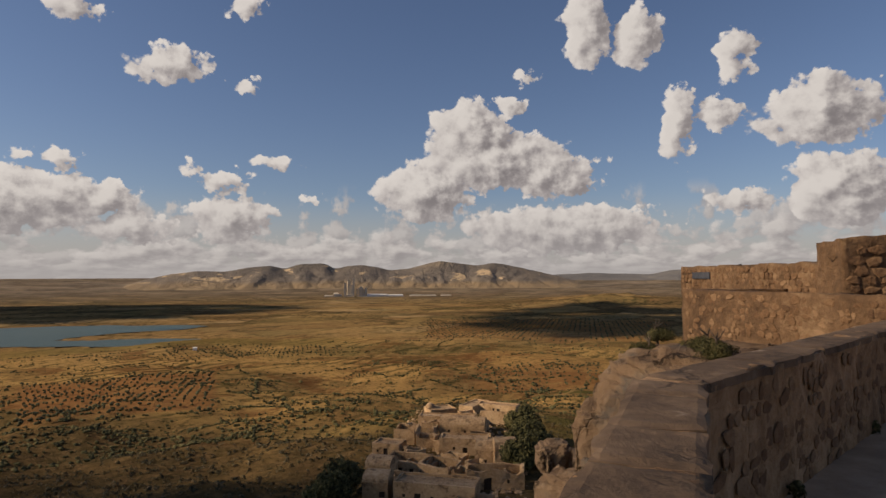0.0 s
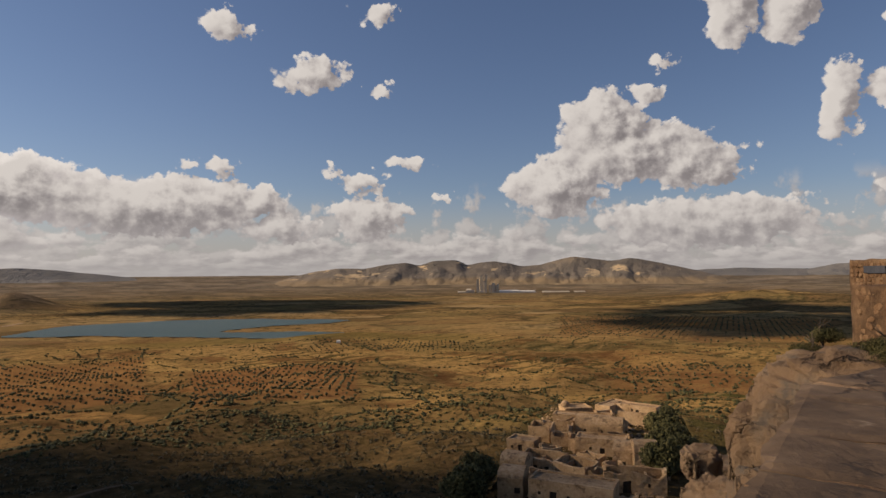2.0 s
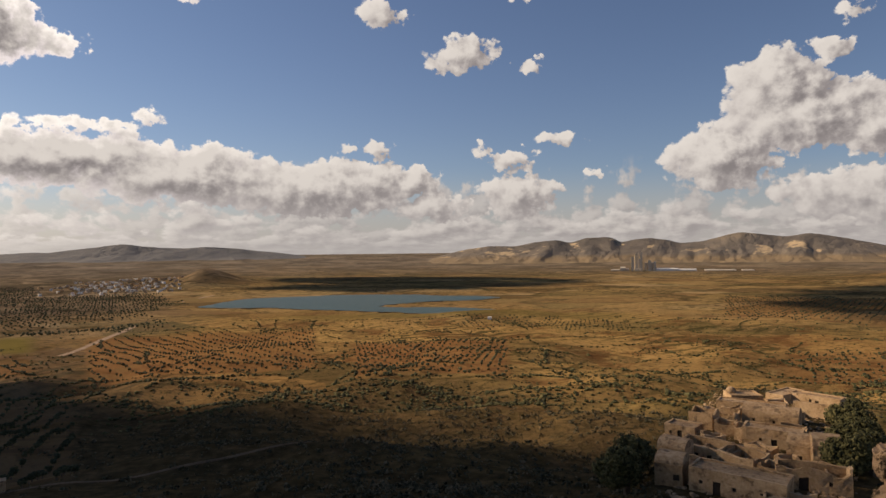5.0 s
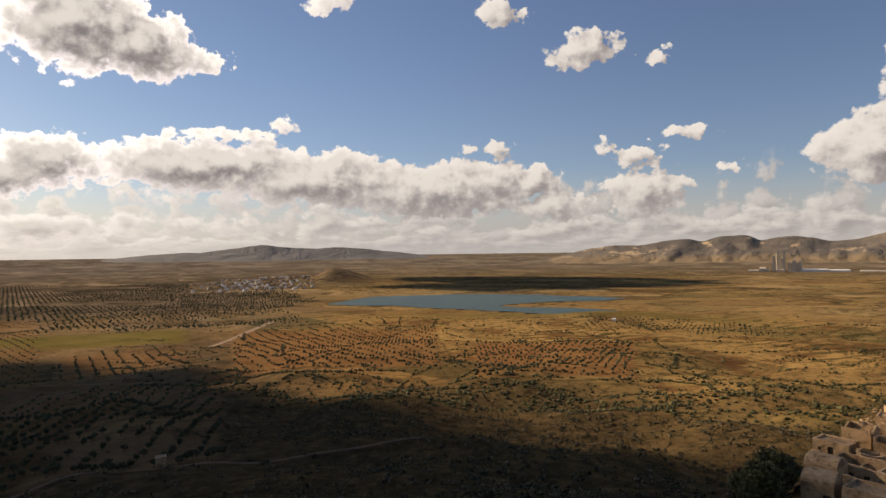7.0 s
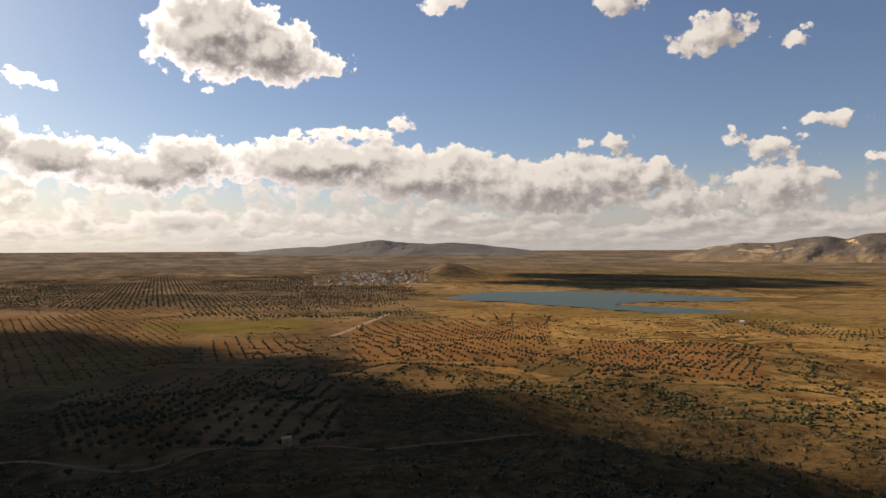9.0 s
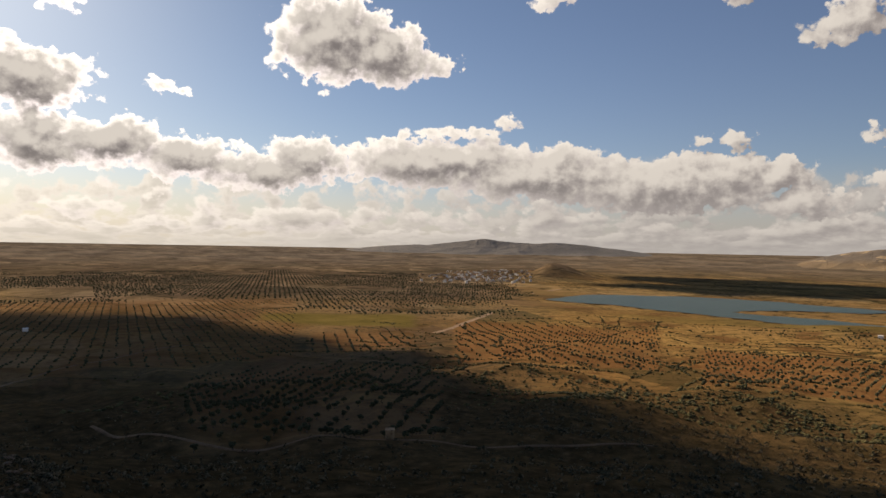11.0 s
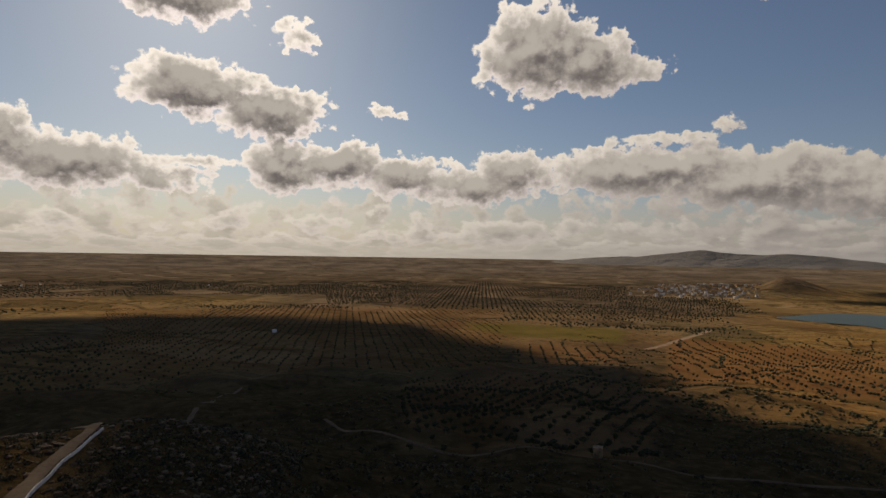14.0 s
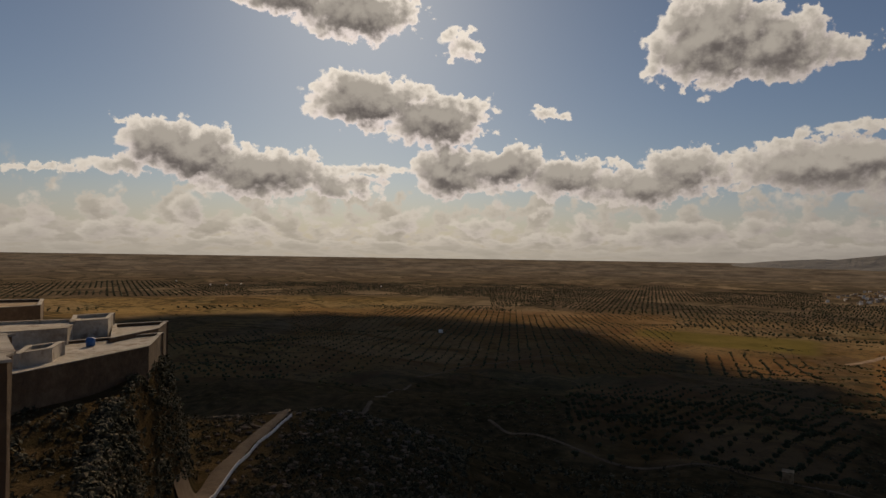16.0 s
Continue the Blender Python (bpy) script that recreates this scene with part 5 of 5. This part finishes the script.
def spray_scatter(name, places, mat, label, category, sprays, seed):
    """Many loose bushes in one mesh, each a handful of folded leaf sprays."""
    rs = np.random.RandomState(seed)
    P = np.repeat(np.asarray(places, float), sprays, 0)
    n = len(P)
    d = rs.normal(0, 1, (n, 3))
    d /= np.linalg.norm(d, axis=1)[:, None]
    d[:, 2] = np.abs(d[:, 2])
    c = P[:, :3] + d * (P[:, 3] * rs.uniform(0.35, 1.05, n))[:, None] * np.array([1, 1, 0.85])
    s = P[:, 3] * rs.uniform(0.22, 0.5, n)
    u = rs.normal(0, 1, (n, 3))
    u -= (u * d).sum(1)[:, None] * d * 0.5
    u /= np.linalg.norm(u, axis=1)[:, None]
    w = np.cross(u, d)
    w /= np.linalg.norm(w, axis=1)[:, None] + 1e-6
    V = np.stack([c + u * s[:, None], c + w * s[:, None] * 0.6, c - u * s[:, None], c - w * s[:, None] * 0.6, c + d * s[:, None] * 0.4], 1)
    F = np.array([[0, 1, 4], [1, 2, 4], [2, 3, 4], [3, 0, 4]])[None] + (np.arange(n) * 5)[:, None, None]
    ob = new(name, mesh_arrays(name, V.reshape(-1, 3), F.reshape(-1, 3), mat))
    return tagged(ob, label, category, kind="stuff")


close = np.hypot(B[:, 0], B[:, 1]) < 330
spray_scatter("hillside_scrub", B[close], M_DRY, "dense brownish green scrub on the dry hillside", "scrub", 9, 3)
spray_scatter("scrub", B[~close], M_BUSH, "olive-green scrub and prickly pear on dry slopes", "scrub", 7, 9)
C = B[~close].copy()
C[:, 3] *= 0.82
scatter("thicket", C, M_BUSH, "dense dark olive-green thickets along old terraces", "scrub", 1, 19, 0.72, smooth=False)

# bigger trees and bushes beside the village
DARK = "dense dark green tree beside the village"
big = tree_kind("tree", 31, DARK, 2600, 5.6, 0.85, 4.2, M_BUSH, "village trees", leaf=0.55)
first = True
for az, r in ((9.6, 128), (8.6, 140), (10.6, 142), (-6.9, 196), (-7.7, 186), (-8.2, 172), (-7.2, 166), (-8.6, 158), (-7.0, 150), (-9.4, 180), (-6.8, 290)):
    place_tree(big, *polar(az, r), 1, az * 40, first)
    first = False
shrub = empty("bush", (0, 0, 0))
tagged(shrub, "low dark wiry bush on the rocks", "bush", "bushes on the rocks")
c = new("crown", crown_mesh("crown", 55, 2600, 0.36, 0.5, M_BUSH, lobes=14, leaf=0.02))
c.parent = shrub
c = new("twig", trunk_mesh(3, 0.3, 0.02))
c.parent = shrub
for k, (az, r, z) in enumerate(((-19.0, 14.0, 110.75), (-23.6, 10.9, 110.82), (-17.9, 13.0, 110.55), (-22.6, 11.4, 110.84))):
    if k:
        copy_thing(shrub, pose(*polar(az, r), z, 0, 0, 70 * k))
    else:
        shrub.matrix_basis = pose(*polar(az, r), z)
weed = empty("weed", (0, 0, 0))
tagged(weed, "small dark weed at the foot of the parapet", "weed", "weeds by the parapet")
c = new("leaves", crown_mesh("leaves", 56, 160, 0.09, 0.8, M_BUSH, lobes=5, leaf=0.02))
c.parent = weed
weed.matrix_basis = pose(4.35, 6.35, FLOOR + 0.06)
copy_thing(weed, pose(2.55, 4.55, FLOOR + 0.05, 0, 0, 60))
copy_thing(weed, pose(1.9, 3.7, FLOOR + 0.05, 0, 0, 130))
# dry twigs on the pier's ledge
bm = bmesh.new()
for k in range(16):
    a, h = k * 2.4, 0.10 + 0.015 * (k % 7)
    p0, p1 = Vector((0, 0, 0)), Vector((math.cos(a) * h * 0.8, math.sin(a) * h * 0.8, h))
    s = Vector((0.004, 0.002, 0))
    vs = [bm.verts.new(v) for v in (p0 - s, p0 + s, p1 + s * 0.3, p1 - s * 0.3)]
    bm.faces.new(vs)
twigs = part("dry_shrub", bm, M_TRUNK)
twigs.matrix_basis = pose(7.1, 11.35, 112.22)
tagged(twigs, "dry leafless twigs growing on the wall", "shrub")

# ---- tracks ----


def ribbon(name, points, width, mat, label, lift=0.25, kind="structure", category="track"):
    line = smooth_path([(*polar(a, r), 0) for a, r in points], 10)
    bm = bmesh.new()
    rows = []
    for k, p in enumerate(line):
        d = (line[min(k + 1, len(line) - 1)] - line[max(k - 1, 0)]).normalized()
        s = Vector((-d.y, d.x, 0)) * width / 2 * (1 + 0.25 * noise.noise(p * 0.1))
        row = []
        for q in (-1, -0.4, 0.4, 1):
            v = p + s * q
            row.append(bm.verts.new((v.x, v.y, float(ground_z(v.x, v.y)) + lift - (0.3 if abs(q) == 1 else 0))))
        rows.append(row)
    for a, b in zip(rows, rows[1:]):
        for q in range(3):
            bm.faces.new((a[q], a[q + 1], b[q + 1], b[q]))
    return tagged(part(name, bm, mat, smooth=True), label, category, kind=kind)


ribbon("track", [(57.5, 800), (55.7, 850), (53.8, 930), (52.6, 1040), (52.0, 1130), (52.3, 1200), (51.9, 1260)], 9, M_PATH, "pale winding dirt track across farmland")
ribbon("track", [(50.3, 1420), (49.6, 1470), (48.8, 1500), (48.6, 1560), (48.0, 1640), (46, 1800)], 10, M_PATH, "pale dirt track past the lake")
ribbon("track", [(38, 232), (46, 226), (52, 220), (58, 226), (64, 238), (70, 228), (76, 236), (82, 262), (86, 300)], 2.2, M_TRACK, "faint dirt track across the shaded slope")
ribbon("track", [(98, 300), (92, 520), (84, 640), (78, 700)], 3.0, M_TRACK, "faint dirt track through the orchard")

# footpath with a whitewashed kerb
PATHWAY = [(109.0, 186), (106.6, 176), (104.6, 167), (104.2, 158), (104.8, 146), (106.4, 131), (108.2, 116), (109.8, 102), (111.4, 88), (112.6, 76)]
ribbon("footpath", PATHWAY, 2.5, M_TRACK, "sandy footpath down the hillside", 0.9, category="path")


def kerb():
    line = smooth_path([(*polar(a - 0.95, r), 0) for a, r in PATHWAY[4:]], 14)
    ob = empty("kerb", (0, 0, 0))
    tagged(ob, "whitewashed stone kerb along the footpath", "kerb", kind="structure")
    rng = random.Random(8)
    for p, q in zip(line, line[1:]):
        d = q - p
        bm = bmesh.new()
        box(bm, (0.02, -0.10, -0.45), (d.length - 0.02, 0.10, 0.10))
        weather(bm, 0.05, 2.0, p.x)
        s = part("kerb_stone", bm, M_WHITE, ob)
        s.matrix_basis = pose(p.x, p.y, float(ground_z(p.x, p.y)) + 0.85 + rng.uniform(-0.04, 0.04), 0, 0, math.degrees(math.atan2(d.y, d.x)))


kerb()

# ---- white houses on the shoulder ----
BROWN = material("brown_plaster", [(0.0, (0.07, 0.045, 0.028)), (0.5, (0.14, 0.088, 0.050)), (1.0, (0.23, 0.155, 0.092))], 1.6, detail=10, bump=0.6, bump_scale=4)


def block(name, corners, z0, z1, wall, roof, label, parapet_h=0.35, rim=0.35, group="hilltop houses"):
    """A house on a four-cornered plan with a flat roof behind a low rim."""
    pts = [Vector((*polar(a, r), 0)) for a, r in corners]
    mid = sum(pts, Vector()) / len(pts)
    ob = empty(name, (mid.x, mid.y, z0))
    tagged(ob, label, "house", group)
    for k in range(len(pts)):
        a, b = pts[k] - mid, pts[(k + 1) % len(pts)] - mid
        d = (b - a).normalized()
        nrm = Vector((d.y, -d.x, 0))
        if nrm.dot(a) < 0:
            nrm = -nrm
        bm = bmesh.new()
        box(bm, (0, 0, 0), ((b - a).length, rim, z1 - z0))
        weather(bm, 0.05, 0.8, k)
        w = part("wall", bm, wall, ob)
        x_axis = d if (Vector((-d.y, d.x, 0)).dot(nrm) < 0) else -d
        start = a if x_axis == d else b
        y_axis = Vector((-x_axis.y, x_axis.x, 0))
        w.matrix_basis = Matrix(((x_axis.x, y_axis.x, 0, start.x), (x_axis.y, y_axis.y, 0, start.y), (0, 0, 1, 0), (0, 0, 0, 1)))
        bm = bmesh.new()
        box(bm, (-0.05, -0.05, 0), ((b - a).length + 0.05, rim + 0.08, 0.07))
        weather(bm, 0.03, 1.0, k)
        cp = part("coping", bm, M_LIMED, ob)
        cp.matrix_basis = Matrix.Translation((0, 0, z1 - z0 + 0.004 + 0.003 * k)) @ w.matrix_basis
    bm = bmesh.new()
    vs = [bm.verts.new((p - mid) * 0.985 + Vector((0, 0, z1 - z0 - parapet_h))) for p in pts]
    f = bm.faces.new(vs)
    bmesh.ops.subdivide_edges(bm, edges=bm.edges[:], cuts=6, use_grid_fill=True)
    for v in bm.verts:
        v.co.z += noise.noise(v.co * 0.4) * 0.08
    part("flat_roof", bm, roof, ob)
    return ob


block("house", [(126.5, 60), (115.6, 74), (114.6, 86), (128, 78)], 88.0, 102.0, BROWN, M_LIMED, "brown-walled hilltop house with whitewashed flat roof", 0.25)
block("house", [(124.8, 66), (122.4, 68.5), (121.7, 73), (124.0, 71)], 101.7, 103.0, M_LIMED, M_LIMED, "low whitewashed roof room with flat top")
block("house", [(126.5, 78), (121.4, 80), (120.5, 90), (127, 90)], 97, 103.6, M_LIMED, M_LIMED, "whitewashed cubic hilltop house")
block("house", [(121.2, 84), (118.6, 86), (118.2, 94), (121.0, 92)], 92, 103.9, M_LIMED, M_LIMED, "taller whitewashed hilltop house with flat roof")
block("house", [(118.4, 80), (114.9, 88), (114.2, 97), (118.2, 95)], 85, 102.3, BROWN, M_LIMED, "brown house with sloping whitewashed roof")
block("house", [(127.5, 92), (123.2, 96), (123, 108), (128, 108)], 97, 105.0, BROWN, M_ROOF, "flat-roofed brown hilltop house")
block("house", [(126.4, 19.0), (125.05, 20.5), (125.6, 25), (128.5, 24)], 100.0, 109.25, BROWN, M_ROOF, "plain brown plastered house corner", 0.3)
bm = bmesh.new()
bmesh.ops.create_cone(bm, cap_ends=True, segments=20, radius1=0.45, radius2=0.45, depth=0.9)
bmesh.ops.bevel(bm, geom=[e for e in bm.edges if abs(e.verts[0].co.z - e.verts[1].co.z) < 0.01], offset=0.06, segments=2, affect="EDGES")
M_BLUE = material("blue_plastic", [(0.0, (0.03, 0.09, 0.25)), (1.0, (0.05, 0.14, 0.36))], 2.0, rough=0.45, bump=0.0)
tank = part("water_tank", bm, M_BLUE, smooth=True)
tank.matrix_basis = pose(*polar(119.8, 78), 102.24)
tagged(tank, "blue plastic water tank on a flat roof", "tank")

# stone hut among the fields
x, y = polar(61.4, 236)
hut = empty("hut", (x, y, float(ground_z(x, y)) - 0.3), 60)
tagged(hut, "small square pale stone field hut", "hut")
bm = bmesh.new()
pierced(bm, 3.2, 4.0, [(1.2, 2.0, 0.4, 2.3)], -1.6, -1.2)
part("front_wall", bm, M_HOUSE, hut)
bm = bmesh.new()
for lo, hi in (((-1.6, -1.2, 0), (-1.2, 1.6, 4)), ((1.2, -1.2, 0), (1.6, 1.6, 4)), ((-1.2, 1.2, 0), (1.2, 1.6, 4))):
    box(bm, lo, hi)
part("wall", bm, M_HOUSE, hut)
bm = bmesh.new()
box(bm, (-1.8, -1.8, 4.0), (1.8, 1.8, 4.3))
weather(bm, 0.08)
part("roof", bm, M_ROOF, hut)

# ---- cement plant ----
plant = empty("cement_plant", (*polar(8.6, 3080), float(ground_z(*polar(8.6, 3080))) - 3), 8.6)
tagged(plant, "pale concrete cement plant with silos and sheds", "factory")
rng = random.Random(12)


def tower(nm, x, y, w, d, h):
    bm = bmesh.new()
    n = max(1, int(h / 14))
    for k in range(n):
        s = 1 - 0.05 * (k % 2)
        box(bm, (x - w / 2 * s, y - d / 2 * s, h * k / n + 0.02 * k), (x + w / 2 * s, y + d / 2 * s, h * (k + 1) / n))
    part(nm, bm, M_CONCRETE, plant)


def silo(x, y, r, h):
    bm = bmesh.new()
    bmesh.ops.create_cone(bm, cap_ends=True, segments=16, radius1=r, radius2=r, depth=h, matrix=Matrix.Translation((x, y, h / 2)))
    bmesh.ops.create_cone(bm, cap_ends=True, segments=16, radius1=r, radius2=r * 0.3, depth=r * 0.4, matrix=Matrix.Translation((x, y, h + r * 0.2)))
    part("silo", bm, M_CONCRETE, plant)


for nm, x, w, h in (("tower", -16, 12, 70), ("tower", 3, 15, 84), ("tower", 16, 10, 60), ("tower", 24, 8, 92), ("tower", 60, 14, 52)):
    tower(nm, x, rng.uniform(-20, 20), w, 12, h)
for k in range(4):
    silo(44 + k * 13, -12, 6, 40 + 4 * (k % 2))
for x, w, h in ((-95, 40, 10), (-60, 24, 22), (-42, 20, 14), (10, 36, 16), (130, 110, 15), (220, 90, 12), (330, 60, 9), (395, 70, 8), (480, 50, 8)):
    bm = bmesh.new()
    box(bm, (x - w / 2, -15, 0), (x + w / 2, 18, h))
    for v in bm.verts:
        if v.co.z > 1 and v.co.y < 0:
            v.co.z *= 0.72
    part("shed", bm, M_WHITE if x in (130, 220) else M_CONCRETE, plant)
bm = bmesh.new()
for k in range(2):
    bmesh.ops.create_cone(bm, cap_ends=True, segments=12, radius1=2.6, radius2=1.8, depth=80, matrix=Matrix.Translation((-4 + 28 * k, 30, 40)))
part("chimney", bm, M_CONCRETE, plant)

# ---- town by the knoll ----
house_kinds = []
for k in range(4):
    ob = empty("town_house", (0, 0, -400 - 30 * k))
    tagged(ob, ("pale whitewashed town house with flat roof", "tan town house with flat roof")[k % 2], "house", "town houses")
    w, d, h = ((9, 8, 5.0), (11, 8, 4.2), (8, 7, 6.5), (12, 8, 4.6))[k]
    bm = bmesh.new()
    pierced(bm, w, h, [(w * 0.2, w * 0.32, 1.2, 2.8), (w * 0.5, w * 0.62, 0, 2.6), (w * 0.75, w * 0.87, 1.2, 2.8)], -d / 2, -d / 2 + 0.4)
    for lo, hi in (((-w / 2, -d / 2 + 0.4, -2), (-w / 2 + 0.4, d / 2, h)), ((w / 2 - 0.4, -d / 2 + 0.4, -2), (w / 2, d / 2, h)), ((-w / 2 + 0.4, d / 2 - 0.4, -2), (w / 2 - 0.4, d / 2, h))):
        box(bm, lo, hi)
    part("wall", bm, (M_HOUSE, M_LIMED, M_WHITE, M_HOUSE)[k], ob)
    bm = bmesh.new()
    box(bm, (-w / 2 + 0.3, -d / 2 + 0.3, h - 0.8), (w / 2 - 0.3, d / 2 - 0.3, h - 0.5))
    part("roof", bm, (M_HOUSE, M_LIMED)[k // 2], ob)
    house_kinds.append(ob)
rng, used = random.Random(21), set()
for _ in range(420):
    az = rng.gauss(53.0, 2.6)
    r = rng.gauss(2380, 260) + (az - 52.8) * -18
    if not (48.2 < az < 59 and 1980 < r < 2800):
        continue
    x, y = polar(az, r)
    k = rng.randrange(4)
    m = pose(x, y, float(ground_z(x, y)), 0, 0, az + rng.choice((0, 90, 25)) + rng.uniform(-10, 10))
    if k not in used:
        house_kinds[k].matrix_basis = m
        used.add(k)
    else:
        copy_thing(house_kinds[k], m)
# lone farm buildings
x, y = polar(21.6, 985)
bm = bmesh.new()
box(bm, (-3, -2.5, -0.5), (3, 2.5, 3.4))
for v in bm.verts:
    if v.co.z > 1 and v.co.y > 0:
        v.co.z += 0.8
farm = part("farm_building", bm, M_WHITE)
farm.matrix_basis = pose(x, y, float(ground_z(x, y)), 0, 0, 20)
tagged(farm, "tiny whitewashed farm building in a field", "house", "farm buildings")
for az, r, sc in ((109.5, 2300, 1), (110.8, 2320, 1), (108.3, 2360, 1), (113.5, 2600, 1), (90.5, 900, 0), (96, 2250, 1)):
    x, y = polar(az, r)
    copy_thing(farm, pose(x, y, float(ground_z(x, y)), 0, 0, az))
